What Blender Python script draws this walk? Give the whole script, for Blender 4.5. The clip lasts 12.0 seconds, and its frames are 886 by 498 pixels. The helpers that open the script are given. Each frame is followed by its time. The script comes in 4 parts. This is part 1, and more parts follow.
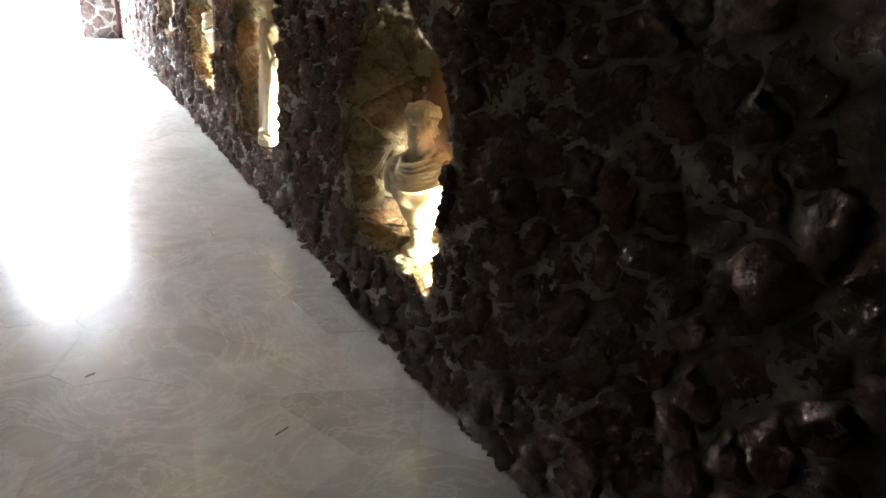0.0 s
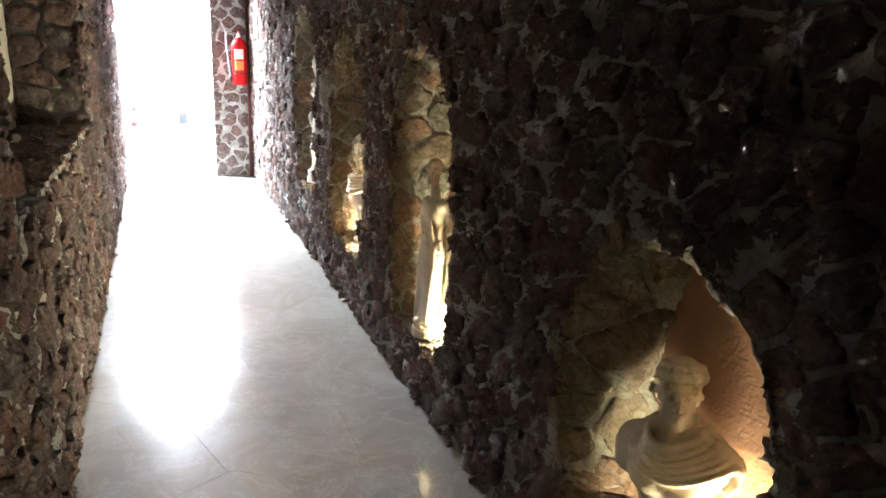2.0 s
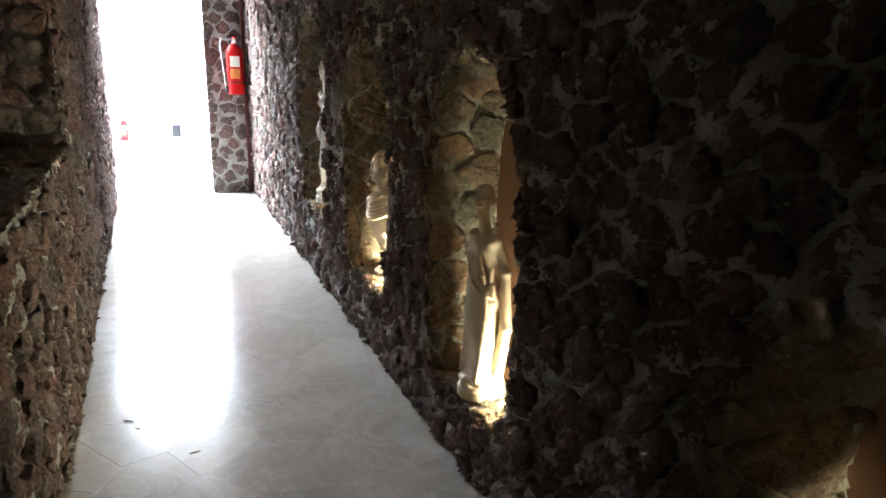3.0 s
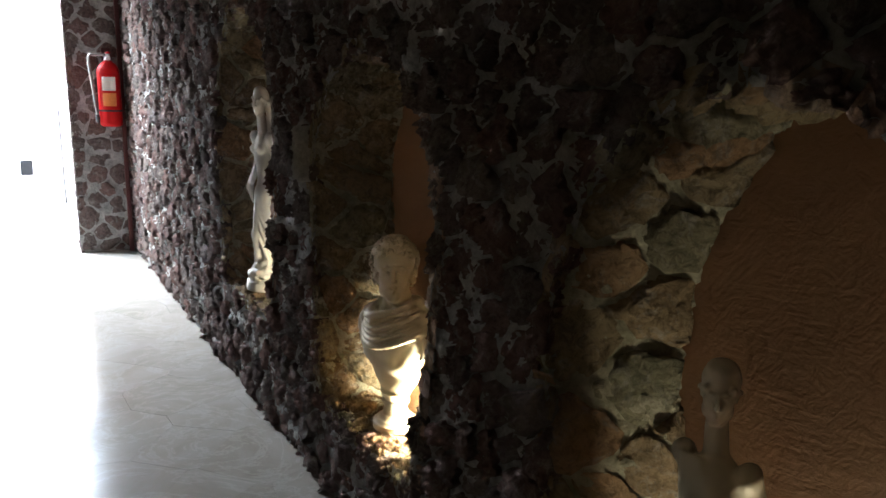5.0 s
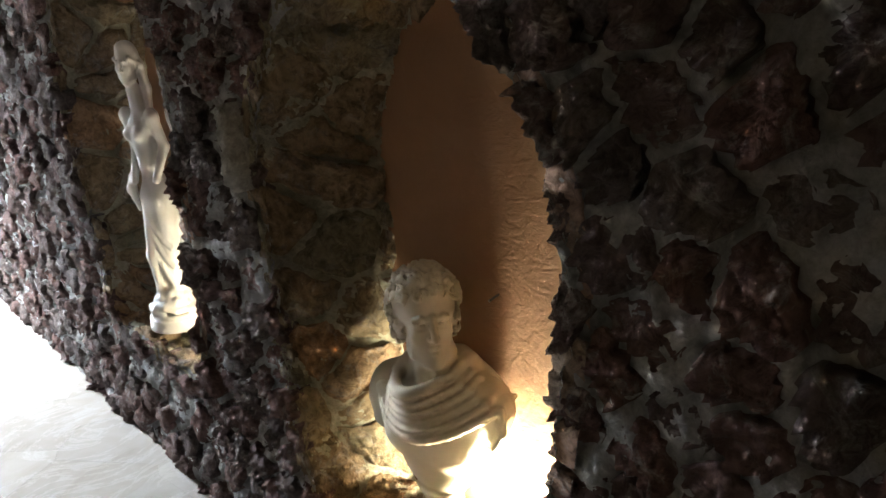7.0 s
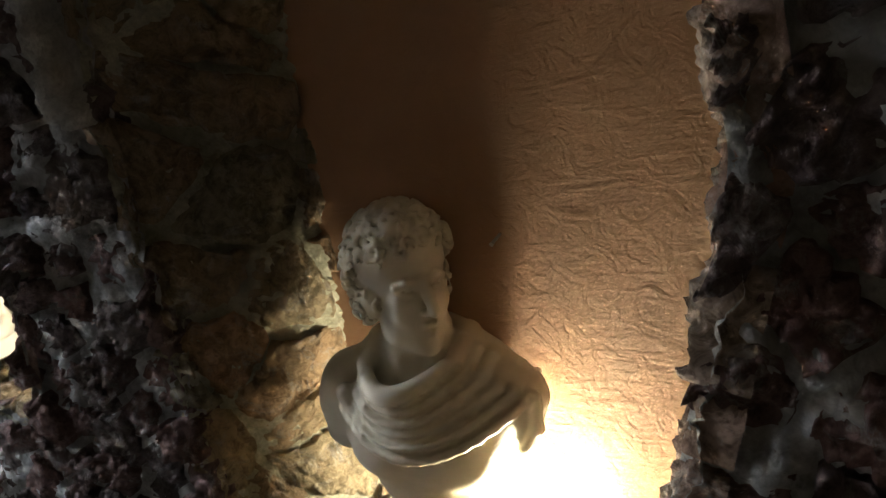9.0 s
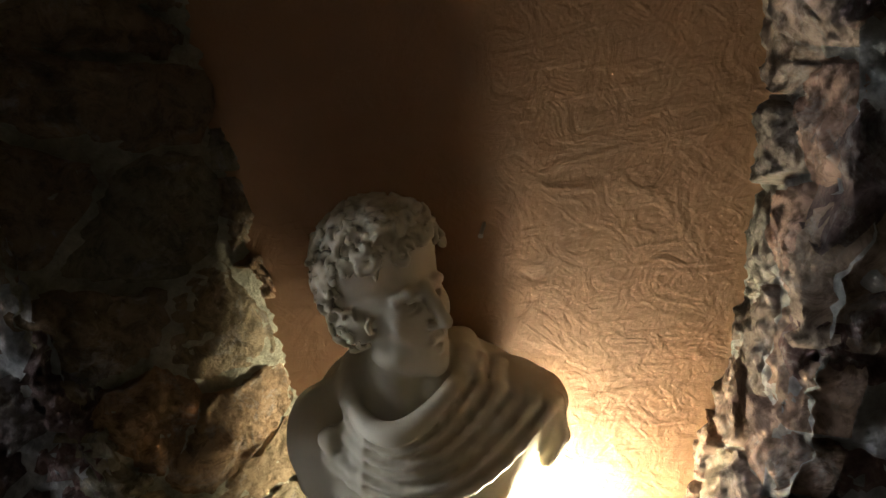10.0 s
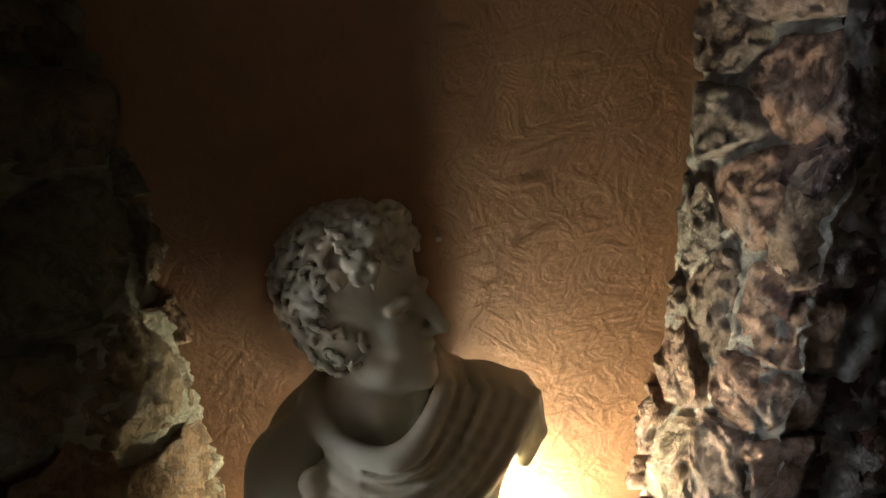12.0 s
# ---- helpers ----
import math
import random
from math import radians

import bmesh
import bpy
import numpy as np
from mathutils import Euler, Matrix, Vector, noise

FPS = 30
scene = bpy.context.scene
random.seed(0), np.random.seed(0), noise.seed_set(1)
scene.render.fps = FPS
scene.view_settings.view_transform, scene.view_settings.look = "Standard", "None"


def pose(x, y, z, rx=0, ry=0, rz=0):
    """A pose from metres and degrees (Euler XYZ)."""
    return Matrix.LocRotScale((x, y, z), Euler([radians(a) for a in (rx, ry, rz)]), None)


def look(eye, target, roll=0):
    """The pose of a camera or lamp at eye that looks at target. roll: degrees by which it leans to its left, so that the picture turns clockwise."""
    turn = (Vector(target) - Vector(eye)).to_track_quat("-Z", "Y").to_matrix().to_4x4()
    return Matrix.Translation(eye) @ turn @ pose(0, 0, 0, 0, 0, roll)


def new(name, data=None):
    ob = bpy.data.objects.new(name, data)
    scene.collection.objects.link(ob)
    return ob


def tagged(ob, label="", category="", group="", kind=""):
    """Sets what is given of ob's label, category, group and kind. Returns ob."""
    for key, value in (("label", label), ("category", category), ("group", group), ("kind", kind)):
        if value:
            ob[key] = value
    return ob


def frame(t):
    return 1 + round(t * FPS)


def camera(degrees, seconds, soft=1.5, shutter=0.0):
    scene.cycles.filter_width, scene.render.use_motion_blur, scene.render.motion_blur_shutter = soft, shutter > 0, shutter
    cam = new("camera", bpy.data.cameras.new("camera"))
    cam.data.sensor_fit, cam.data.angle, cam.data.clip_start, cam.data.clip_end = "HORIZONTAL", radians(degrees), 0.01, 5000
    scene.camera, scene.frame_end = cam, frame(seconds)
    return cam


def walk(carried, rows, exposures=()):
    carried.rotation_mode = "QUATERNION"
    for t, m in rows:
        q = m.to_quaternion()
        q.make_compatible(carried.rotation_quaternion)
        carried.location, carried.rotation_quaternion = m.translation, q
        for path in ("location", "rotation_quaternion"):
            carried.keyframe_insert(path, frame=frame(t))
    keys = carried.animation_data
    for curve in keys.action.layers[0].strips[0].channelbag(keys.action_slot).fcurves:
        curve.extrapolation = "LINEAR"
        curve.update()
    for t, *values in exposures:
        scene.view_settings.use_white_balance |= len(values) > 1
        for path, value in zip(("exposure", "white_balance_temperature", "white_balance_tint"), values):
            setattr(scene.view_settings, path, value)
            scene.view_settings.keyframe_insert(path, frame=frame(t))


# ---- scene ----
cam = camera(63.1, 12.0)
PATH = [
    (0, (-0.043, -0.058, 1.325), (0.876, 1.524, 0.516), 3.6),
    (0.5, (-0.041, -0.008, 1.332), (0.916, 1.576, 0.574), 4.0),
    (1, (-0.069, 0.248, 1.417), (0.848, 1.894, 0.747), 2.2),
    (1.5, (-0.067, 0.479, 1.455), (0.773, 2.205, 0.892), 2.0),
    (2, (-0.08, 0.722, 1.497), (0.633, 2.511, 0.957), 2.4),
    (2.5, (-0.113, 0.996, 1.482), (0.567, 2.792, 0.923), 0.8),
    (3, (-0.056, 1.317, 1.492), (0.665, 3.103, 0.956), 1.0),
    (3.5, (-0.019, 1.706, 1.503), (0.682, 3.511, 1.003), 2.3),
    (3.7, (-0.049, 1.835, 1.492), (0.741, 3.622, 1.067), 3.6),
    (5.5, (0.048, 3.2, 1.488), (1.114, 4.817, 0.987), 1.3),
    (6, (0.137, 3.493, 1.481), (1.238, 5.077, 0.953), -0.1),
    (6.5, (0.164, 3.673, 1.481), (1.387, 5.144, 0.897), -3.2),
    (7, (0.148, 3.77, 1.499), (1.433, 5.148, 0.829), -3.0),
    (7.2, (0.149, 3.799, 1.497), (1.451, 5.145, 0.796), -2.6),
    (9, (0.291, 4.245, 1.311), (1.852, 5.216, 0.522), -5.1),
    (9.5, (0.315, 4.394, 1.326), (2.003, 5.064, 0.487), -4.2),
    (10, (0.329, 4.505, 1.259), (2.088, 4.997, 0.446), -6.6),
    (10.5, (0.342, 4.598, 1.236), (2.151, 4.748, 0.394), -6.2),
    (11, (0.339, 4.681, 1.219), (2.139, 4.629, 0.349), -6.1),
    (11.5, (0.331, 4.733, 1.223), (2.167, 4.603, 0.44), -6.0),
    (12, (0.331, 4.756, 1.22), (2.174, 4.554, 0.469), -4.6),
]
EXPOSURES = [(0, 6.6), (1, 6.45), (2.5, 5.6), (3.6, 4.5), (5.5, 3.9), (6.2, 4.4), (7, 4.8), (9, 4.05), (10.5, 3.6), (12, 3.35)]
walk(cam, [(t, look(eye, target, roll)) for t, eye, target, roll in PATH], EXPOSURES)

# ---- light ----
world = bpy.data.worlds.new("sky")
scene.world = world
world.use_nodes = True
wn = world.node_tree.nodes
sky = wn.new("ShaderNodeTexSky")
sky.sky_type, sky.sun_disc = "NISHITA", False
SUN_EL, SUN_AZ = 45.0, 176.0
sky.sun_elevation, sky.sun_rotation = radians(SUN_EL), radians(SUN_AZ)
wn["Background"].inputs["Strength"].default_value = 0.15
world.node_tree.links.new(sky.outputs[0], wn["Background"].inputs["Color"])
sun = new("sun", bpy.data.lights.new("sun", "SUN"))
sun.data.energy, sun.data.angle, sun.data.color = 5.0, radians(0.5), (1.0, 0.97, 0.93)
s_el, s_az = radians(SUN_EL), radians(SUN_AZ)
sun_way = Vector((math.sin(s_az) * math.cos(s_el), math.cos(s_az) * math.cos(s_el), math.sin(s_el)))
sun.matrix_world = look(sun_way * 40, (0, 0, 0))


def bulb(name, place, watts, colour, size=0.02):
    ob = new(name, bpy.data.lights.new(name, "POINT"))
    ob.data.energy, ob.data.color, ob.data.shadow_soft_size = watts, colour, size
    ob.location = place
    return ob


WARM = (1.0, 0.91, 0.64)

# added area lamp above the court, stands in for open-sky daylight through the doorway
sky_fill = new("sky_fill", bpy.data.lights.new("sky_fill", "AREA"))
sky_fill.data.shape, sky_fill.data.size, sky_fill.data.size_y = "RECTANGLE", 1.8, 0.8
sky_fill.data.energy, sky_fill.data.color = 84.0, (0.80, 0.90, 1.0)
sky_fill.matrix_world = look((-0.5, 10.1, 2.8), (0.75, 7.0, 0.95))

# ---- materials ----


def material(name):
    m = bpy.data.materials.new(name)
    m.use_nodes = True
    nt = m.node_tree
    return m, nt, nt.nodes["Principled BSDF"]


def node(nt, kind, **values):
    n = nt.nodes.new(kind)
    for key, v in values.items():
        n.inputs[key.replace("_", " ")].default_value = v
    return n


def coords(nt, scale=(1, 1, 1), turn=0.0):
    tc = nt.nodes.new("ShaderNodeNewGeometry")
    mp = nt.nodes.new("ShaderNodeMapping")
    mp.inputs["Scale"].default_value = scale
    if turn:
        mp.vector_type = "TEXTURE"
        mp.inputs["Rotation"].default_value = (radians(turn), 0, 0)
    nt.links.new(tc.outputs["Position"], mp.inputs["Vector"])
    return mp.outputs["Vector"]


def noise_tex(nt, vec, scale, detail=5.0, rough=0.6, distort=0.0):
    n = node(nt, "ShaderNodeTexNoise", Scale=scale, Detail=detail, Roughness=rough, Distortion=distort)
    nt.links.new(vec, n.inputs["Vector"])
    return n.outputs["Fac"]


def ramp(nt, fac, stops, interp="LINEAR"):
    r = nt.nodes.new("ShaderNodeValToRGB")
    r.color_ramp.interpolation = interp
    els = r.color_ramp.elements
    while len(els) < len(stops):
        els.new(0.5)
    for e, (p, c) in zip(els, stops):
        e.position, e.color = p, (*c, 1)
    nt.links.new(fac, r.inputs["Fac"])
    return r.outputs["Color"]


def mix(nt, fac, a, b, kind="MIX"):
    m = nt.nodes.new("ShaderNodeMix")
    m.data_type, m.blend_type = "RGBA", kind
    for sock, v in ((m.inputs["Factor"], fac), (m.inputs["A"], a), (m.inputs["B"], b)):
        if isinstance(v, (int, float)):
            sock.default_value = v
        elif isinstance(v, tuple):
            sock.default_value = (*v, 1)
        else:
            nt.links.new(v, sock)
    return m.outputs["Result"]


def maths(nt, op, a, b=0.0, c=None):
    m = nt.nodes.new("ShaderNodeMath")
    m.operation = op
    for i, v in enumerate((a, b) if c is None else (a, b, c)):
        if isinstance(v, (int, float)):
            m.inputs[i].default_value = v
        else:
            nt.links.new(v, m.inputs[i])
    return m.outputs[0]


def bump(nt, bsdf, height, strength, distance):
    b = node(nt, "ShaderNodeBump", Strength=strength, Distance=distance)
    nt.links.new(height, b.inputs["Height"])
    nt.links.new(b.outputs["Normal"], bsdf.inputs["Normal"])


def rubble_material(name, stops, fleck, bump_d=0.022):
    """Broken volcanic stone: each piece takes its own tone; pale crusts of lime, grain, and pits with painted shade."""
    m, nt, b = material(name)
    v = coords(nt)
    geo = nt.nodes.new("ShaderNodeNewGeometry")
    inf = nt.nodes.new("ShaderNodeObjectInfo")
    own = maths(nt, "FRACT", maths(nt, "ADD", geo.outputs["Random Per Island"], inf.outputs["Random"]))
    base = ramp(nt, own, stops)
    coarse = noise_tex(nt, v, 16, 6, 0.62, 0.4)
    fine = noise_tex(nt, v, 70, 8, 0.7)
    col = mix(nt, maths(nt, "MULTIPLY", coarse, 0.9), base, mix(nt, 0.5, base, fleck, "MIX"), "MIX")
    lime = ramp(nt, noise_tex(nt, v, 13, 10, 0.78, 1.2), [(0.52, (0, 0, 0)), (0.66, (0.75, 0.75, 0.75))])
    col = mix(nt, lime, col, (0.48, 0.465, 0.44))
    # hollows of the pits are shaded in the colour as well as bumped
    pits = noise_tex(nt, v, 38, 10, 0.75, 0.8)
    col = mix(nt, 0.6, col, ramp(nt, pits, [(0.38, (0.10, 0.09, 0.085)), (0.56, (1, 1, 1))]), "MULTIPLY")
    nt.links.new(col, b.inputs["Base Color"])
    b.inputs["Roughness"].default_value = 0.92
    b.inputs["Specular IOR Level"].default_value = 0.06
    chip = node(nt, "ShaderNodeTexVoronoi", Scale=42.0, Randomness=1.0)
    warp = nt.nodes.new("ShaderNodeVectorMath")
    warp.operation = "MULTIPLY_ADD"
    nn = node(nt, "ShaderNodeTexNoise", Scale=20.0, Detail=4.0)
    nt.links.new(v, nn.inputs["Vector"])
    nt.links.new(nn.outputs["Color"], warp.inputs[0])
    warp.inputs[1].default_value = (0.05, 0.05, 0.05)
    nt.links.new(v, warp.inputs[2])
    nt.links.new(warp.outputs["Vector"], chip.inputs["Vector"])
    h = maths(nt, "ADD", maths(nt, "MULTIPLY", coarse, 0.8), maths(nt, "ADD", maths(nt, "MULTIPLY", maths(nt, "ADD", fine, pits), 0.7), maths(nt, "MULTIPLY", chip.outputs["Distance"], 0.12)))
    bump(nt, b, h, 1.0, bump_d)
    return m


M_STONE = rubble_material("volcanic rubble stone", [(0.0, (0.120, 0.086, 0.083)), (0.25, (0.215, 0.115, 0.10)), (0.45, (0.130, 0.112, 0.110)),
                                                    (0.65, (0.225, 0.134, 0.123)), (0.85, (0.135, 0.112, 0.110)), (1.0, (0.24, 0.195, 0.18))], (0.29, 0.23, 0.20))
# wall stone, lighter: lamplight on the near jamb is put into its tones
M_STONE_RIM_LIT = rubble_material("reddish lamplit rim stone", [(0.0, (0.25, 0.22, 0.19)), (0.3, (0.44, 0.27, 0.21)), (0.5, (0.30, 0.30, 0.28)),
                                                   (0.75, (0.48, 0.31, 0.24)), (1.0, (0.38, 0.33, 0.26))], (0.52, 0.40, 0.30))
M_STONE_IN = rubble_material("ochre niche stone", [(0.0, (0.25, 0.18, 0.12)), (0.3, (0.37, 0.27, 0.17)), (0.5, (0.25, 0.26, 0.19)),
                                                   (0.75, (0.42, 0.23, 0.13)), (1.0, (0.42, 0.35, 0.23))], (0.48, 0.40, 0.27))


def mortar_material(name, c1, c2):
    m, nt, b = material(name)
    v = coords(nt)
    a, f = noise_tex(nt, v, 12, 6, 0.65), noise_tex(nt, v, 90, 8, 0.7)
    col = mix(nt, 0.5, ramp(nt, a, [(0.3, c1), (0.7, c2)]), ramp(nt, f, [(0.3, (0.4, 0.38, 0.36)), (0.65, (1, 1, 1))]), "MULTIPLY")
    # pit shade multiplied into the mortar's colour
    pits = noise_tex(nt, v, 45, 10, 0.75, 0.8)
    col = mix(nt, 0.3, col, ramp(nt, pits, [(0.38, (0.16, 0.14, 0.13)), (0.55, (1, 1, 1))]), "MULTIPLY")
    nt.links.new(col, b.inputs["Base Color"])
    b.inputs["Specular IOR Level"].default_value = 0.1
    b.inputs["Roughness"].default_value = 0.95
    bump(nt, b, maths(nt, "ADD", a, maths(nt, "ADD", pits, maths(nt, "MULTIPLY", f, 0.9))), 1.0, 0.022)
    return m


M_MORTAR = mortar_material("grey lime mortar", (0.36, 0.355, 0.345), (0.80, 0.79, 0.77))
M_MORTAR_RIM = mortar_material("white crumbled mortar", (0.50, 0.49, 0.44), (0.84, 0.82, 0.77))
M_MORTAR_IN = mortar_material("cream lime mortar", (0.44, 0.42, 0.31), (0.76, 0.73, 0.58))


def plaster_material(name, c1, c2, depth):
    """Hand-trowelled plaster: swirled ridges of fine lines and a cloudy tone."""
    m, nt, b = material(name)
    v = coords(nt)
    cloud = noise_tex(nt, v, 5, 5, 0.6, 0.5)
    nt.links.new(ramp(nt, cloud, [(0.3, c1), (0.7, c2)]), b.inputs["Base Color"])
    b.inputs["Roughness"].default_value = 0.75
    strokes = [noise_tex(nt, coords(nt, (1, 1, 6), turn), 60, 3, 0.5, 0.8) for turn in (35, -50, 80)]
    patch = ramp(nt, noise_tex(nt, v, 7, 3), [(0.42, (0, 0, 0)), (0.6, (1, 1, 1))])
    grains = noise_tex(nt, v, 120, 6, 0.7, 1.5)
    lumps = noise_tex(nt, v, 22, 4, 0.6, 1.0)
    second = ramp(nt, noise_tex(nt, v, 9, 2, 0.5, 1.0), [(0.45, (0, 0, 0)), (0.58, (1, 1, 1))])
    lines = mix(nt, second, mix(nt, patch, strokes[0], strokes[1]), strokes[2])
    h = maths(nt, "ADD", maths(nt, "MULTIPLY", ramp(nt, lines, [(0.40, (0, 0, 0)), (0.80, (1, 1, 1))]), 0.26), maths(nt, "ADD", maths(nt, "MULTIPLY", grains, 0.28), maths(nt, "MULTIPLY", lumps, 1.1)))
    bump(nt, b, h, 1.0, depth)
    return m


M_TERRA = plaster_material("terracotta plaster", (0.26, 0.137, 0.070), (0.34, 0.187, 0.098), 0.0036)
M_PALE = plaster_material("pale plaster", (0.52, 0.48, 0.42), (0.62, 0.58, 0.52), 0.004)
# kept dark to lower the ambient light in the corridor
M_CEIL = plaster_material("dark bounce-cutting plaster", (0.20, 0.18, 0.16), (0.28, 0.25, 0.22), 0.004)


def statue_material(name, c, dust):
    m, nt, b = material(name)
    v = coords(nt)
    a, f = noise_tex(nt, v, 9, 6, 0.6), noise_tex(nt, v, 160, 6, 0.6)
    col = mix(nt, ramp(nt, a, [(0.45, (0, 0, 0)), (0.75, (0.6, 0.6, 0.6))]), c, dust)
    nt.links.new(col, b.inputs["Base Color"])
    b.inputs["Roughness"].default_value = 0.55
    b.inputs["Subsurface Weight"].default_value = 0.0
    bump(nt, b, maths(nt, "ADD", maths(nt, "MULTIPLY", a, 0.5), f), 0.25, 0.0015)
    return m


M_CAST = statue_material("cream cast stone", (0.56, 0.50, 0.37), (0.40, 0.35, 0.25))
M_WHITE_CAST = statue_material("white cast marble", (0.78, 0.77, 0.74), (0.60, 0.58, 0.54))


def floor_material():
    m, nt, b = material("polished pinkish marble")
    v = coords(nt)
    inf = nt.nodes.new("ShaderNodeObjectInfo")
    tone = ramp(nt, inf.outputs["Random"], [(0.0, (0.31, 0.288, 0.263)), (0.35, (0.37, 0.35, 0.33)), (0.7, (0.33, 0.31, 0.29)), (1.0, (0.40, 0.38, 0.35))])
    cloud = noise_tex(nt, v, 3.5, 6, 0.6, 1.2)
    col = mix(nt, 0.8, tone, ramp(nt, cloud, [(0.3, (0.72, 0.67, 0.62)), (0.7, (1.0, 0.98, 0.96))]), "MULTIPLY")
    vein = ramp(nt, noise_tex(nt, v, 2.2, 9, 0.7, 2.5), [(0.47, (0, 0, 0)), (0.5, (0.35, 0.35, 0.35)), (0.53, (0, 0, 0))])
    col = mix(nt, vein, col, (0.48, 0.45, 0.41))
    nt.links.new(col, b.inputs["Base Color"])
    scuff = noise_tex(nt, coords(nt, (1, 0.35, 1)), 6, 8, 0.65)
    nt.links.new(ramp(nt, scuff, [(0.3, (0.13, 0.13, 0.13)), (0.7, (0.21, 0.21, 0.21))]), b.inputs["Roughness"])
    b.inputs["Specular IOR Level"].default_value = 0.36
    bump(nt, b, noise_tex(nt, v, 7, 3, 0.5), 0.05, 0.01)
    return m


M_FLOOR = floor_material()


def plain(name, c, rough=0.5, metal=0.0, grain=40.0, vary=0.12, gloss=0.5):
    """Paint, metal or rubber with a slight cloud in its tone and a fine grain."""
    m, nt, b = material(name)
    f = noise_tex(nt, coords(nt), grain, 5, 0.6)
    dark = tuple(x * (1 - vary) for x in c)
    nt.links.new(ramp(nt, f, [(0.3, dark), (0.7, c)]), b.inputs["Base Color"])
    b.inputs["Roughness"].default_value, b.inputs["Metallic"].default_value = rough, metal
    b.inputs["Specular IOR Level"].default_value = gloss
    bump(nt, b, f, 0.08, 0.002)
    return m


M_RED = plain("red enamel", (0.50, 0.008, 0.010), 0.5, gloss=0.12)
M_DARKRED = plain("dark red paint", (0.09, 0.020, 0.018), 0.7)
M_BLACK = plain("black rubber", (0.025, 0.025, 0.027), 0.55)
M_STEEL = plain("brushed steel", (0.55, 0.55, 0.55), 0.3, 1.0)
M_HOSE = plain("grey hose", (0.30, 0.30, 0.30), 0.45)
M_WHITE = plain("white wall paint", (0.80, 0.80, 0.79), 0.7, 0, 6, 0.04)
M_LABEL = plain("paper label", (0.75, 0.73, 0.68), 0.6)
M_YELLOW = plain("orange label", (0.75, 0.25, 0.06), 0.6)
M_GREY = plain("grey painted metal", (0.33, 0.33, 0.34), 0.5)
M_LENS = plain("clear lamp glass", (0.72, 0.75, 0.78), 0.12)
M_CHAR = plain("charcoal plastic", (0.018, 0.018, 0.02), 0.7, gloss=0.1)
M_GROUND = plain("pale paving", (0.62, 0.60, 0.56), 0.8, 0, 3, 0.2)
M_GROUT = plain("grout", (0.40, 0.36, 0.31), 0.6)


def glow(name, c, strength):
    m, nt, b = material(name)
    b.inputs["Base Color"].default_value = (*c, 1)
    b.inputs["Emission Color"].default_value = (*c, 1)
    b.inputs["Emission Strength"].default_value = strength
    return m


M_BULB = glow("lamp face", (1.0, 0.88, 0.66), 14.0)

# ---- building helpers ----


def put(name, verts, faces, mat, parent=None, smooth=True):
    me = bpy.data.meshes.new(name)
    me.from_pydata([tuple(v) for v in verts], [], faces)
    me.materials.append(mat)
    if smooth:
        me.polygons.foreach_set("use_smooth", [True] * len(me.polygons))
    me.update()
    ob = new(name, me)
    ob.parent = parent
    return ob


def part(name, bm, mat, parent=None, label="", smooth=False):
    me = bpy.data.meshes.new(name)
    bm.normal_update()
    bm.to_mesh(me)
    bm.free()
    me.materials.append(mat)
    if smooth:
        me.polygons.foreach_set("use_smooth", [True] * len(me.polygons))
    ob = new(name, me)
    ob.parent = parent
    return tagged(ob, label)


def box(x0, x1, y0, y1, z0, z1, bevel=0.0, segments=2):
    bm = bmesh.new()
    bmesh.ops.create_cube(bm, size=1, matrix=Matrix.LocRotScale(((x0 + x1) / 2, (y0 + y1) / 2, (z0 + z1) / 2), None, (x1 - x0, y1 - y0, z1 - z0)))
    if bevel:
        bmesh.ops.bevel(bm, geom=bm.edges[:], offset=bevel, segments=segments, affect="EDGES", profile=0.5)
    return bm


def lathe(profile, n=32):
    """Turns (radius, z) pairs about the z axis; closed at both ends."""
    bm = bmesh.new()
    rows = [[bm.verts.new((r * math.cos(2 * math.pi * i / n), r * math.sin(2 * math.pi * i / n), z)) for i in range(n)] for r, z in profile]
    for a, b in zip(rows, rows[1:]):
        for i in range(n):
            bm.faces.new((a[i], a[(i + 1) % n], b[(i + 1) % n], b[i]))
    bm.faces.new(rows[0][::-1])
    bm.faces.new(rows[-1])
    return bm


def tube(points, radius, n=10):
    """A round bar along a polyline."""
    bm = bmesh.new()
    pts = [Vector(p) for p in points]
    rings = []
    for i, p in enumerate(pts):
        d = (pts[min(i + 1, len(pts) - 1)] - pts[max(i - 1, 0)]).normalized()
        side = d.cross(Vector((0.31, 0.2, 0.93))).normalized()
        up = side.cross(d)
        rings.append([bm.verts.new(p + radius * (math.cos(a) * side + math.sin(a) * up)) for a in (2 * math.pi * k / n for k in range(n))])
    for a, b in zip(rings, rings[1:]):
        for k in range(n):
            bm.faces.new((a[k], a[(k + 1) % n], b[(k + 1) % n], b[k]))
    bm.faces.new(rings[0][::-1])
    bm.faces.new(rings[-1])
    return bm


# ---- rubble: stones as cells between jittered sites, bedded in mortar ----


def clip_half(poly, px, py, nx, ny):
    out = []
    for (ax, ay), (bx, by) in zip(poly, poly[1:] + poly[:1]):
        da, db = (ax - px) * nx + (ay - py) * ny, (bx - px) * nx + (by - py) * ny
        if da <= 0:
            out.append((ax, ay))
        if da * db < 0:
            f = da / (da - db)
            out.append((ax + f * (bx - ax), ay + f * (by - ay)))
    return out


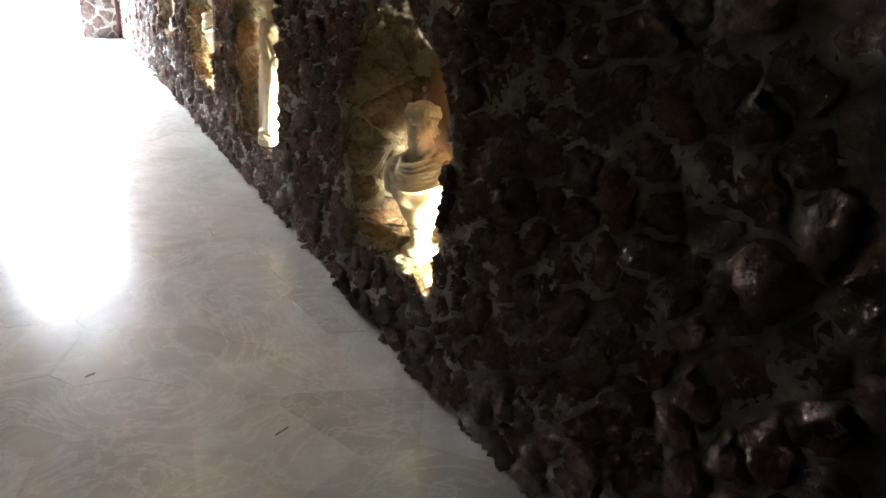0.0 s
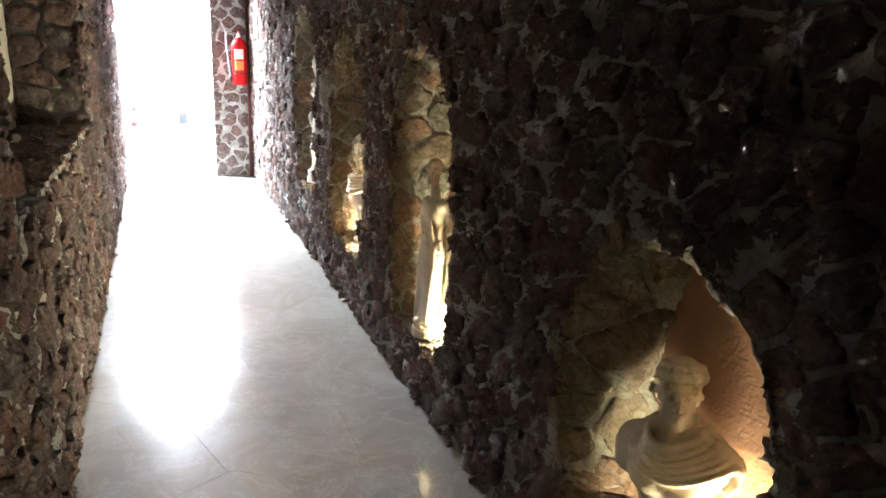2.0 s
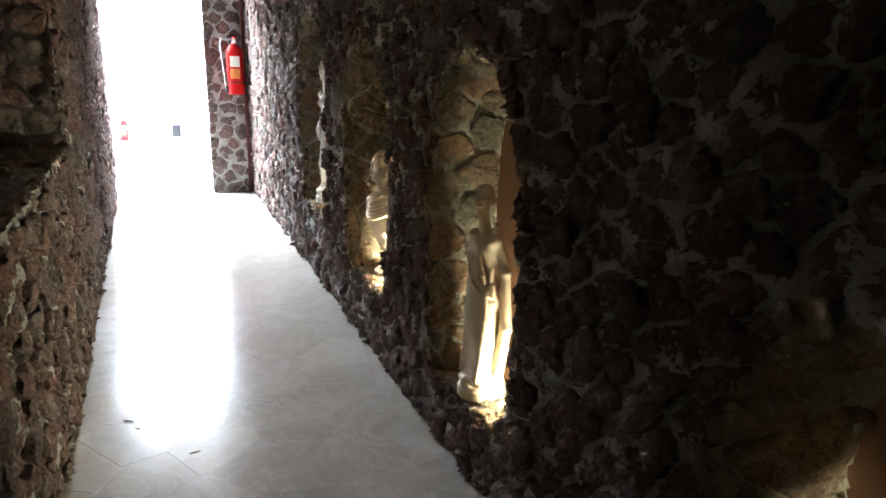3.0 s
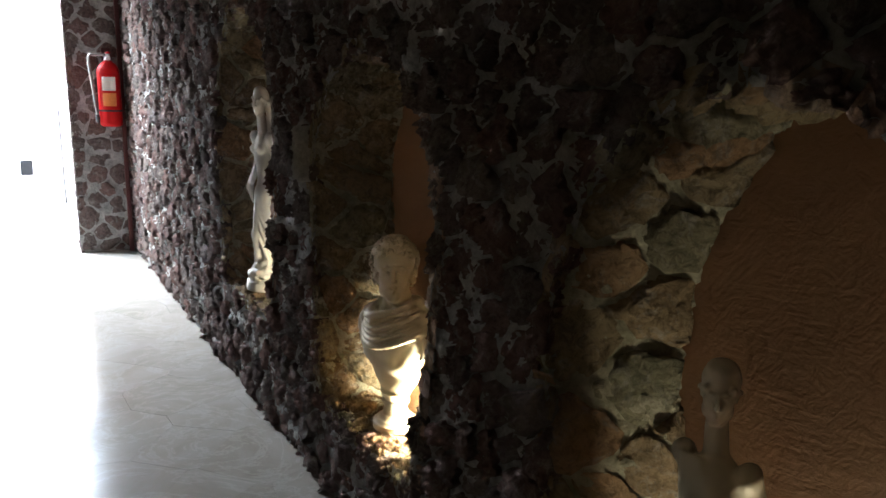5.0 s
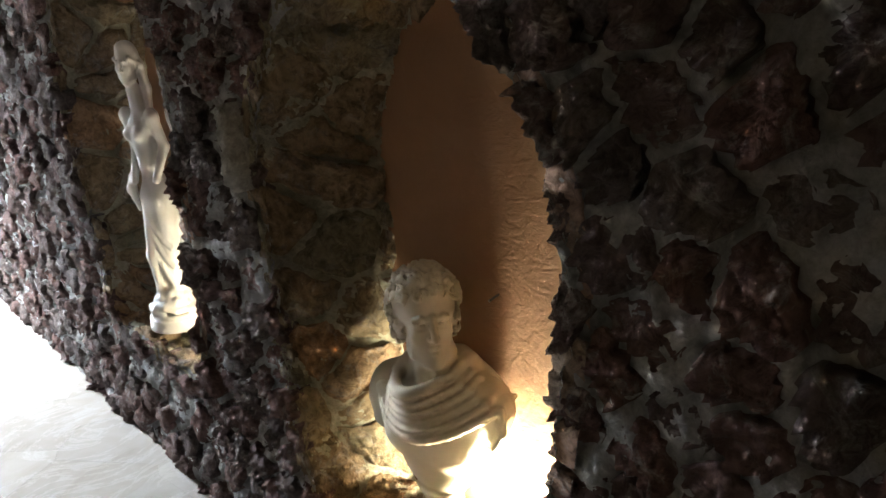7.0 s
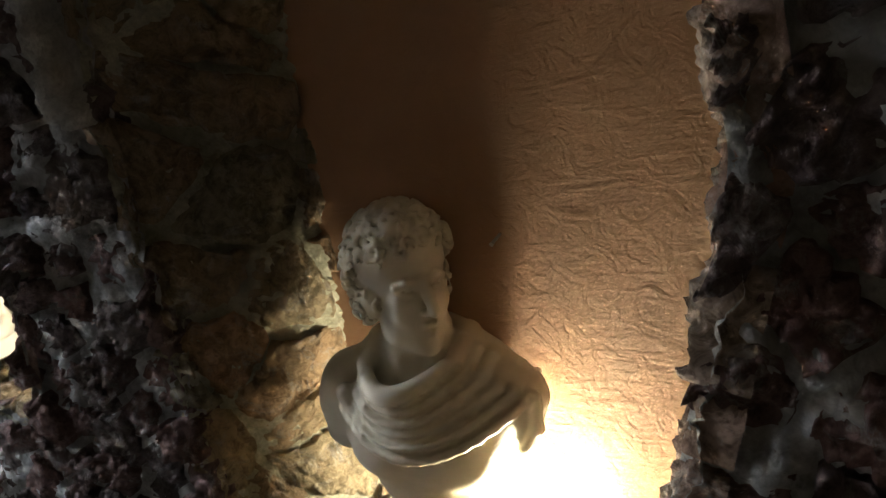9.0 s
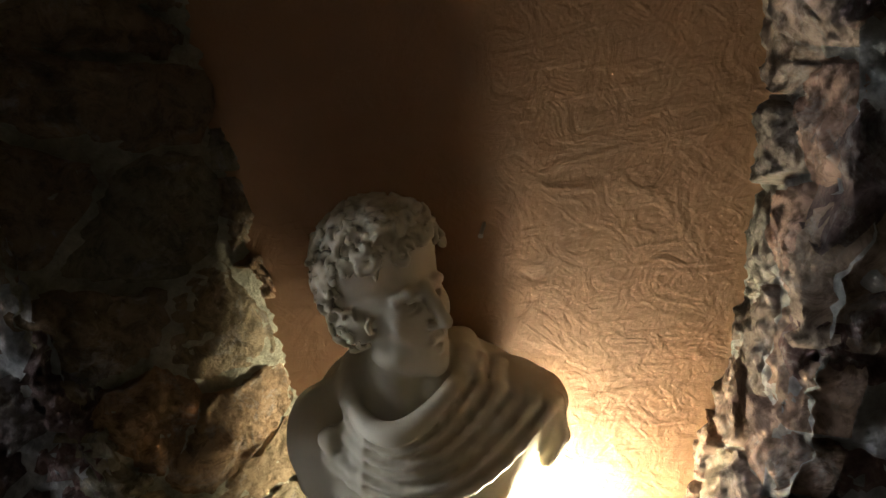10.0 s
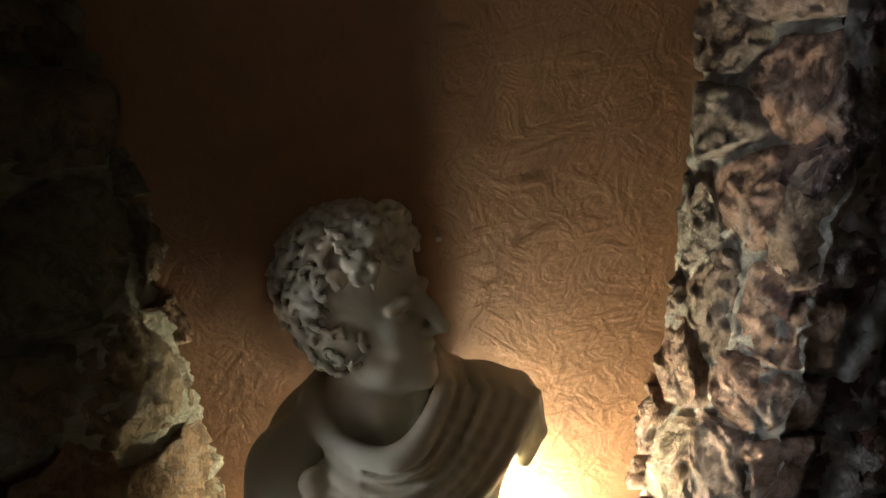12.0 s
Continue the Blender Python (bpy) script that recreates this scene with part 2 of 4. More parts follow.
def cells(u0, u1, v0, v1, du, dv, rng, jitter=0.8):
    """Irregular cells that fill a rectangle: lists of (u, v) corners."""
    nu, nv = max(1, round((u1 - u0) / du)), max(1, round((v1 - v0) / dv))
    du, dv = (u1 - u0) / nu, (v1 - v0) / nv
    site = {}
    for i in range(-3, nu + 3):
        for j in range(-3, nv + 3):
            site[i, j] = (u0 + du * (i + 0.5 + 0.5 * (j % 2) - 0.25 + jitter * (rng.random() - 0.5)), v0 + dv * (j + 0.5 + jitter * (rng.random() - 0.5)))
    out = []
    for i in range(-1, nu + 1):
        for j in range(-1, nv + 1):
            cx, cy = site[i, j]
            poly = [(u0, v0), (u1, v0), (u1, v1), (u0, v1)]
            for a in (-2, -1, 0, 1, 2):
                for c in (-2, -1, 0, 1, 2):
                    if (a or c) and (i + a, j + c) in site:
                        ox, oy = site[i + a, j + c]
                        poly = clip_half(poly, (cx + ox) / 2, (cy + oy) / 2, ox - cx, oy - cy)
                        if not poly:
                            break
                if not poly:
                    break
            if len(poly) >= 3 and np.ptp(np.array(poly), axis=0).min() > 0.012:
                out.append(poly)
    return out


def resample(poly, n):
    poly = [q for (ax, ay), (bx, by) in zip(poly, poly[1:] + poly[:1]) for q in ((ax * 0.90 + bx * 0.10, ay * 0.90 + by * 0.10), (ax * 0.10 + bx * 0.90, ay * 0.10 + by * 0.90))]
    p = np.array(poly + poly[:1])
    seg = np.hypot(*np.diff(p, axis=0).T)
    s = np.concatenate(([0], np.cumsum(seg)))
    t = np.linspace(0, s[-1], n, endpoint=False)
    return np.stack((np.interp(t, s, p[:, 0]), np.interp(t, s, p[:, 1])), 1)


def fractal(x, y, z, octaves=3):
    return noise.fractal((x, y, z), 0.9, 2.1, octaves)


def stone(poly, gap, high, rng, n=16, rings=4, rough=0.010, push=None):
    """One stone over its cell: (u, v, height) vertices and faces; a rough rounded cap with steep sides."""
    edge = resample(poly, n)
    mid = edge.mean(0)
    reach = np.hypot(*(edge - mid).T)
    edge = mid + (edge - mid) * np.maximum(0.35, 1 - gap / np.maximum(reach, 1e-4))[:, None]
    if push is not None:
        edge = push(edge)
        mid = edge.mean(0)
    seed = rng.random() * 60
    wide = float(np.hypot(*(edge - mid).T).mean())
    cuts = []  # fracture planes that give the stone its flat broken faces
    for _ in range(7):
        a, slope = rng.uniform(0, 2 * math.pi), rng.uniform(0.05, 0.48)
        cuts.append((slope * math.cos(a), slope * math.sin(a), high + wide * slope * rng.uniform(0.15, 0.75)))
    cuts.append((rng.gauss(0, 0.12), rng.gauss(0, 0.12), high))
    verts, faces = [], []
    for r in range(rings + 1):
        f = r / rings
        k = math.cos(f * math.pi / 2) ** 0.42 if r else 1.0
        lift = -0.03 if r == 0 else high * (0.55 + 1.6 * math.sin(f * math.pi / 2))
        if r == rings:
            k = 0.0
        for e in edge if r < rings else [mid]:
            u, v = mid + (e - mid) * k
            w = fractal(u * 22 + seed, v * 22, seed)
            w2 = fractal(u * 70, v * 70 + seed, 3.1, 3)
            ridge = 0.6 - 1.6 * abs(fractal(u * 17 + seed, v * 26, 5.0 + seed, 2))
            h = lift
            if r:
                h = min(lift, min(c + a * (u - mid[0]) + b * (v - mid[1]) for a, b, c in cuts))
                h += rough * (0.40 * w + 0.45 * ridge) + 0.85 * rough * w2
                if n > 30:
                    h += 0.35 * rough * fractal(u * 160, v * 160 + seed, 1.7, 2)
            wob = 0.40 * rough * w2 + (0.5 * rough * w if r < 2 else 0)
            verts.append((u + wob, v - wob, h))
    for r in range(rings - 1):
        for i in range(n):
            j = (i + 1) % n
            faces.append((r * n + i, r * n + j, (r + 1) * n + j, (r + 1) * n + i))
    top, r = len(verts) - 1, (rings - 1) * n
    faces += [(r + i, r + (i + 1) % n, top) for i in range(n)]
    return verts, faces


class Outline:
    """The closed outline of an opening in a wall's (u, v) plane: how deep a point lies inside it, and its nearest edge point."""

    def __init__(self, pts):
        self.p = np.array(pts)
        self.q = np.roll(self.p, -1, 0)

    def nearest(self, pt):
        pt = np.atleast_2d(pt)
        d = self.q - self.p
        t = np.clip(((pt[:, None] - self.p) * d).sum(2) / (d * d).sum(1), 0, 1)
        near = self.p + t[..., None] * d
        dist = np.hypot(*np.moveaxis(pt[:, None] - near, 2, 0))
        k = dist.argmin(1)
        x, y = pt[:, 0:1], pt[:, 1:2]
        (px, py), (qx, qy) = self.p.T, self.q.T
        cross = ((py > y) != (qy > y)) & (x < (qx - px) * (y - py) / np.where(qy == py, 1e-9, qy - py) + px)
        return near[np.arange(len(pt)), k], dist.min(1), cross.sum(1) % 2 == 1


def niche_outline(u0, u1, sill, spring, apex, pinch=0.08, n=10):
    """Outline of a rounded niche, widest at its spring: up the near side, over the top and down the far side."""
    mid, half, pts = (u0 + u1) / 2, (u1 - u0) / 2, []
    for i in range(6):
        f = i / 6
        pts.append((half - pinch * (1 - f) ** 1.3, sill + (spring - sill) * f))
    for i in range(n):
        a = 0.5 * math.pi * i / n
        pts.append((half * math.cos(a), spring + (apex - spring) * math.sin(a)))
    rough = [0.016 * noise.noise((7.3 * u0, 5.1 * v, 2.0)) for _, v in pts]
    near = [(mid - w + r, v) for (w, v), r in zip(pts, rough)]
    far = [(mid + w + r, v) for (w, v), r in zip(pts, rough)]
    return near + [(mid, apex)] + far[::-1]


def rubble_wall(owner, u_range, v_range, place, openings, rng, du, dv, mats, near=None, fine=None, gap=0.0095, high=(0.010, 0.040), step=0.02, single=300, bed=0.006, crag=1.0):
    """Fills a stretch of wall with stones in mortar. place(u, v, h) gives the world point. near(u, v): stones that become parts of their own."""
    outs = [Outline(o) for o in openings]

    def push(edge):
        for o in outs:
            pt, dist, inside = o.nearest(edge)
            w = np.array([0.012 * fractal(u * 30, v * 30, 7.7, 2) for u, v in edge])
            edge = np.where(inside[:, None], pt + (pt - edge) / np.maximum(dist, 1e-5)[:, None] * w[:, None], edge)
        return edge

    shapes, joined_v, joined_f, count = [], [], [], 0
    for poly in cells(*u_range, *v_range, du, dv, rng):
        c = np.mean(poly, 0)
        deep = False
        for o in outs:
            _, dist, inside = o.nearest(c)
            deep |= bool(inside[0]) and dist[0] > 0.02
        if deep:
            continue
        near_it = near is not None and near(*c) and count < single
        fine_it = fine is not None and fine(*c)
        n, rings = (44, 11) if fine_it else (20, 5)
        vs, fs = stone(poly, gap * rng.uniform(0.5, 1.6), rng.uniform(*high), rng, n, rings, crag * (0.016 if fine_it else 0.018), push if outs else None)
        pts = [place(*v) for v in vs]
        if near_it:
            count += 1
            put("stone", pts, fs, mats[0], owner)
        else:
            base = len(joined_v)
            joined_v += pts
            joined_f += [tuple(i + base for i in f) for f in fs]
    if joined_v:
        tagged(put("stones", joined_v, joined_f, mats[0], owner), kind="stuff")
    # the mortar bed
    nu, nv = round((u_range[1] - u_range[0]) / step), round((v_range[1] - v_range[0]) / step)
    uu, vv = np.meshgrid(np.linspace(*u_range, nu + 1), np.linspace(*v_range, nv + 1), indexing="ij")
    flat = np.stack((uu.ravel(), vv.ravel()), 1)
    hidden = np.zeros(len(flat), bool)
    for o in outs:
        pt, _, inside = o.nearest(flat)
        flat = np.where(inside[:, None], pt, flat)
        hidden |= inside
    pts = [place(u, v, bed + crag * (0.018 * fractal(u * 14, v * 14, 1.3) + 0.012 * fractal(u * 60, v * 60, 9.0, 2) + (0.009 * fractal(u * 140, v * 140, 2.0, 2) if step < 0.013 else 0))) for u, v in flat]
    faces = []
    for i in range(nu):
        for j in range(nv):
            a, b, c, d = i * (nv + 1) + j, (i + 1) * (nv + 1) + j, (i + 1) * (nv + 1) + j + 1, i * (nv + 1) + j + 1
            if not (hidden[a] and hidden[b] and hidden[c] and hidden[d]):
                faces.append((a, b, c, d))
    put("mortar", pts, faces, mats[1], owner)


def empty(name, label, category, kind="structure", group=""):
    return tagged(new(name), label, category, group, kind)


# ---- the plan ----
RIGHT, LEFT, SOUTH, NORTH, TOP = 0.915, -0.455, -2.0, 9.06, 2.6
BACK = 1.14
NICHES = [  # near side, far side, sill, spring, apex
    (1.56, 2.31, 0.30, 0.72, 1.11),
    (3.09, 3.87, 0.26, 0.98, 1.49),
    (4.345, 5.16, 0.35, 1.12, 1.545),
    (5.56, 6.38, 0.46, 1.18, 1.74),
]
RECESS = (2.85, 5.12, 1.0, 2.1)

# ---- corridor: floor, ceiling, walls ----
rng = random.Random(5)
floor = empty("floor", "polished pinkish beige marble floor of irregular slabs", "floor")
part("bed", box(LEFT - 0.1, RIGHT + 0.15, SOUTH - 0.1, NORTH + 0.3, -0.12, -0.002), M_GROUT, floor)
for poly in cells(LEFT - 0.06, RIGHT + 0.10, SOUTH, NORTH + 0.25, 0.30, 0.36, rng, 0.95):
    c = np.mean(poly, 0)
    ring = [c + (np.array(p) - c) * (1 - 0.0005 / max(0.02, np.hypot(*(np.array(p) - c)))) for p in poly]
    n = len(ring)
    put("slab", [(*p, 0.0) for p in ring] + [(*p, -0.03) for p in ring], [tuple(range(n))] + [(i + n, (i + 1) % n + n, (i + 1) % n, i) for i in range(n)], M_FLOOR, floor, False)

# unseen ceiling and end wall; their dark plaster cuts bounce light
ceiling = tagged(part("ceiling", box(LEFT - 0.5, BACK + 0.3, SOUTH - 0.3, NORTH + 0.25, TOP, TOP + 0.2), M_CEIL), "unseen dark plastered ceiling that cuts bounce light above stone walls", "ceiling", kind="structure")
wall_south = tagged(part("wall_south", box(LEFT - 0.5, BACK + 0.3, SOUTH - 0.3, SOUTH, 0, TOP), M_CEIL), "unseen dark plastered wall that closes the corridor and cuts bounce light", "wall", kind="structure")

def dent(u, v):
    """The wall rounds off into the near side of the third niche."""
    u0, _, sill, spring, _ = NICHES[2]
    if not u0 - 0.22 < u < u0 + 0.05:
        return 0.0
    low, top = max(0.0, min(1.0, (v - sill + 0.15) / 0.2)), max(0.0, min(1.0, (spring + 0.08 - v) / 0.25))
    return 0.012 * low * top * min(1.0, max(0.0, 1 - (u0 - u) / 0.22)) ** 1.3


wall_right = empty("wall_right", "dark volcanic rubble wall with four rounded niches", "wall")
part("core", box(BACK + 0.06, BACK + 0.3, SOUTH, NORTH + 0.2, 0, TOP), M_PALE, wall_right)
rubble_wall(wall_right, (SOUTH, NORTH - 0.02), (0.0, TOP), lambda u, v, h: (RIGHT - h + dent(u, v), u, v), [niche_outline(*n) for n in NICHES], random.Random(11),
            0.122, 0.094, (M_STONE, M_MORTAR), near=lambda u, v: 3.2 < u < 5.6 and 0.2 < v < 1.75, fine=lambda u, v: 0.7 < u < 5.6 and 0.25 < v < 1.65, step=0.012)

vs, fs = stone([(5.168, 1.11), (5.215, 1.12), (5.222, 1.29), (5.172, 1.31)], 0.002, 0.062, random.Random(77), 44, 11, 0.016)
put("pale_stone", [(RIGHT - h, u, v) for u, v, h in vs], fs, M_MORTAR_RIM, wall_right)

wall_left = empty("wall_left", "dark rubble wall with a deep recess above a rough sill", "wall")
part("core", box(LEFT - 0.5, LEFT - 0.365, SOUTH, NORTH + 0.02, 0, TOP), M_PALE, wall_left)
r0, r1, rz0, rz1 = RECESS
recess = [(r0, rz0), (r0, rz1), (r1, rz1), (r1, rz0)]
rubble_wall(wall_left, (SOUTH, NORTH - 0.02), (0.0, TOP), lambda u, v, h: (LEFT + h, u, v), [recess], random.Random(12),
            0.13, 0.09, (M_STONE, M_MORTAR), near=lambda u, v: 2.6 < u < 6.2 and v < 1.7)


def lining(owner, line, centre, place, depth, seed, du, dv, mats, high=(0.008, 0.03), single=60, fine=False, gap=0.005, bed=0.003, back=0.0, crag=1.0):
    """Stones along the inside of an opening, from its front edge to its back; line: its edge, place(u, v, d)."""
    p = np.array(line)
    seg = np.hypot(*np.diff(p, axis=0).T)
    s = np.concatenate(([0], np.cumsum(seg)))

    def at(a, d, h):
        a = min(max(a, 0.0), float(s[-1]))
        k = min(len(seg) - 1, int(np.searchsorted(s, a, "right")) - 1)
        f = (a - s[k]) / seg[k]
        q = p[k] + f * (p[k + 1] - p[k])
        t = (p[k + 1] - p[k]) / seg[k]
        nrm = np.array((-t[1], t[0]))
        if nrm @ (np.array(centre) - q) < 0:
            nrm = -nrm
        q = q + nrm * (h - back)
        return place(q[0], q[1], d)

    rubble_wall(owner, (0.0, float(s[-1])), (0.0, depth), at, [], random.Random(seed), du, dv, mats, near=lambda u, v: True, fine=(lambda u, v: fine), high=high, gap=gap, bed=bed, crag=crag, single=single, step=0.007 if fine else 0.012)


def slant(u, d, spec):
    """Both sides of a niche close in towards its back; the near rim is rounded off."""
    f = (u - spec[0]) / (spec[1] - spec[0])
    deep = max(0.0, d) / (BACK - RIGHT)
    lip = max(0.0, (0.04 - d) / 0.10) ** 2
    return u - (1 - f) * 0.018 * lip + (1 - f) * 0.014 * (1 - (1 - deep) ** 2) - f * 0.15 * deep


for k, spec in enumerate(NICHES):
    niche = empty(f"niche_{k + 1}", "round-arched niche lined with ochre rubble, terracotta plaster behind", "niche", group="wall niches")
    edge, middle = niche_outline(*spec), ((spec[0] + spec[1]) / 2, (spec[2] + spec[3]) / 2)
    half = len(edge) // 2
    for line, side_mats, seed, start in ((edge[:half + 1], (M_STONE_RIM_LIT, M_MORTAR_RIM), 30 + k, -0.018), (edge[half:] + edge[:1], (M_STONE_IN, M_MORTAR_IN), 40 + k, -0.018)):
        lining(niche, line, middle, lambda u, v, d: (RIGHT + d + start, slant(u, d + start, spec), v), BACK - RIGHT - start, seed, 0.12 if seed < 40 else 0.080, 0.13 if seed < 40 else 0.19, side_mats,
               single=40, high=(0.016, 0.042) if seed < 40 else (0.018, 0.040), fine=k == 2, gap=0.007 if seed < 40 else 0.009, bed=0.004, back=0.018, crag=0.7 if seed < 40 else 1.15)
    part("back_panel", box(BACK - 0.002, BACK + 0.05, spec[0] - 0.1, spec[1] + 0.1, spec[2] - 0.12, spec[4] + 0.1), M_TERRA, niche, "terracotta trowelled plaster")

window_recess = empty("recess", "deep rubble-lined recess with pale plaster at its back", "recess")
lining(window_recess, recess + recess[:1], (4.0, 1.5), lambda u, v, d: (LEFT - d + 0.01, u, v), 0.34, 51, 0.12, 0.18, (M_STONE, M_MORTAR), high=(0.020, 0.040), gap=0.010, bed=0.0, back=0.015)
part("back_panel", box(LEFT - 0.36, LEFT - 0.325, r0 - 0.1, r1 + 0.1, rz0 - 0.1, rz1 + 0.1), M_PALE, window_recess, "pale plaster")

# ---- end of the corridor: stub wall, doorway and bright court ----
DOOR_L, DOOR_R, DOOR_H = -0.47, 0.49, 2.27
stub = empty("wall_stub", "dark rubble pier beside the bright doorway", "wall")
part("core", box(DOOR_R + 0.03, BACK + 0.3, NORTH + 0.03, NORTH + 0.27, 0, TOP), M_PALE, stub)
rubble_wall(stub, (DOOR_R, RIGHT + 0.12), (0, TOP), lambda u, v, h: (u, NORTH + 0.02 - h, v), [], random.Random(21), 0.17, 0.115, (M_STONE, M_MORTAR), near=lambda u, v: v < 2, high=(0.009, 0.013), gap=0.0045, bed=0.002, crag=0.3)
rubble_wall(stub, (NORTH + 0.01, NORTH + 0.28), (0, DOOR_H), lambda u, v, h: (DOOR_R + 0.02 - h, u, v), [], random.Random(22), 0.14, 0.11, (M_STONE, M_MORTAR), high=(0.009, 0.013), gap=0.0045, bed=0.002, crag=0.3)
# unseen parapet, raised to 3.2 so its shadow falls on the court counter
tagged(part("parapet", box(LEFT - 0.5, BACK + 0.3, NORTH + 0.03, NORTH + 0.27, TOP + 0.2, 3.2), M_WHITE), "unseen white parapet over the doorway that shades the court counter", "wall", kind="structure")
tagged(part("wall_lintel", box(LEFT - 0.5, DOOR_R + 0.03, NORTH + 0.03, NORTH + 0.27, DOOR_H, TOP), M_PALE), "plaster lintel over the bright doorway", "wall", kind="structure")
tagged(part("wall_jamb", box(LEFT - 0.5, DOOR_L - 0.035, NORTH + 0.005, NORTH + 0.27, 0, DOOR_H), M_PALE), "plaster door jamb at the corridor's end", "wall", kind="structure")
frame_ob = empty("door_frame", "white painted door frame at the bright doorway", "door frame")
part("post", box(DOOR_L - 0.03, DOOR_L + 0.012, NORTH - 0.04, NORTH + 0.22, 0, DOOR_H, 0.004), M_WHITE, frame_ob)
part("head", box(DOOR_L + 0.012, DOOR_R, NORTH + 0.06, NORTH + 0.2, DOOR_H - 0.045, DOOR_H, 0.004), M_WHITE, frame_ob)
tagged(part("corner_strip", box(RIGHT - 0.070, RIGHT - 0.038, NORTH - 0.050, NORTH - 0.015, 0, TOP - 0.01, 0.004), M_DARKRED), "dark red painted strip in the wall's corner", "trim", kind="structure")

ground = tagged(put("ground", [(-400, -400, -0.125), (400, -400, -0.125), (400, 400, -0.125), (-400, 400, -0.125)], [(0, 1, 2, 3)], M_GROUND, None, False), "pale open ground round the building", "ground", kind="structure")
tagged(part("pavement", box(-6, 6, NORTH + 0.31, 13.4, -0.12, -0.012), M_GROUND), "pale paving of a sunlit court", "pavement", kind="structure")
# unseen facades, as high as the parapet for the same shadow
tagged(part("wall_facade", box(-6, LEFT - 0.5, NORTH + 0.03, NORTH + 0.27, 0, 3.2), M_WHITE), "unseen white outer wall beside the doorway that shades the court", "wall", kind="structure")
tagged(part("wall_facade_right", box(BACK + 0.3, 6, NORTH + 0.03, NORTH + 0.27, 0, 3.2), M_WHITE), "unseen white outer wall beside the doorway that shades the court", "wall", kind="structure")
tagged(part("wall_court", box(-6, 6, 13.4, 13.6, 0, 3.4), M_WHITE), "white sunlit court wall", "wall", kind="structure")
counter = empty("counter", "white counter with a grey end post in the bright court", "counter", kind="thing")
part("front", box(-1.6, 0.50, 11.5, 12.1, 0.08, 1.0, 0.008), M_WHITE, counter)
part("plinth", box(-1.58, 0.50, 11.53, 12.05, -0.012, 0.078), M_GREY, counter, "grey plinth")
part("end_post", box(0.502, 0.575, 11.49, 12.1, -0.012, 1.02, 0.004), M_GREY, counter, "grey end post")
part("edge_strip", box(0.577, 0.592, 11.50, 12.1, -0.012, 1.02), M_CHAR, counter, "dark edge strip")
notice = empty("wall_box", "small charcoal box fixed on the white counter", "box", kind="thing")
part("body", box(0.187, 0.297, 11.47, 11.498, 0.31, 0.465, 0.004), M_CHAR, notice)
socket = empty("socket", "small grey socket on the white counter", "socket", kind="thing")
part("plate", box(-0.10, -0.045, 11.485, 11.498, 0.355, 0.40, 0.003), M_GREY, socket)


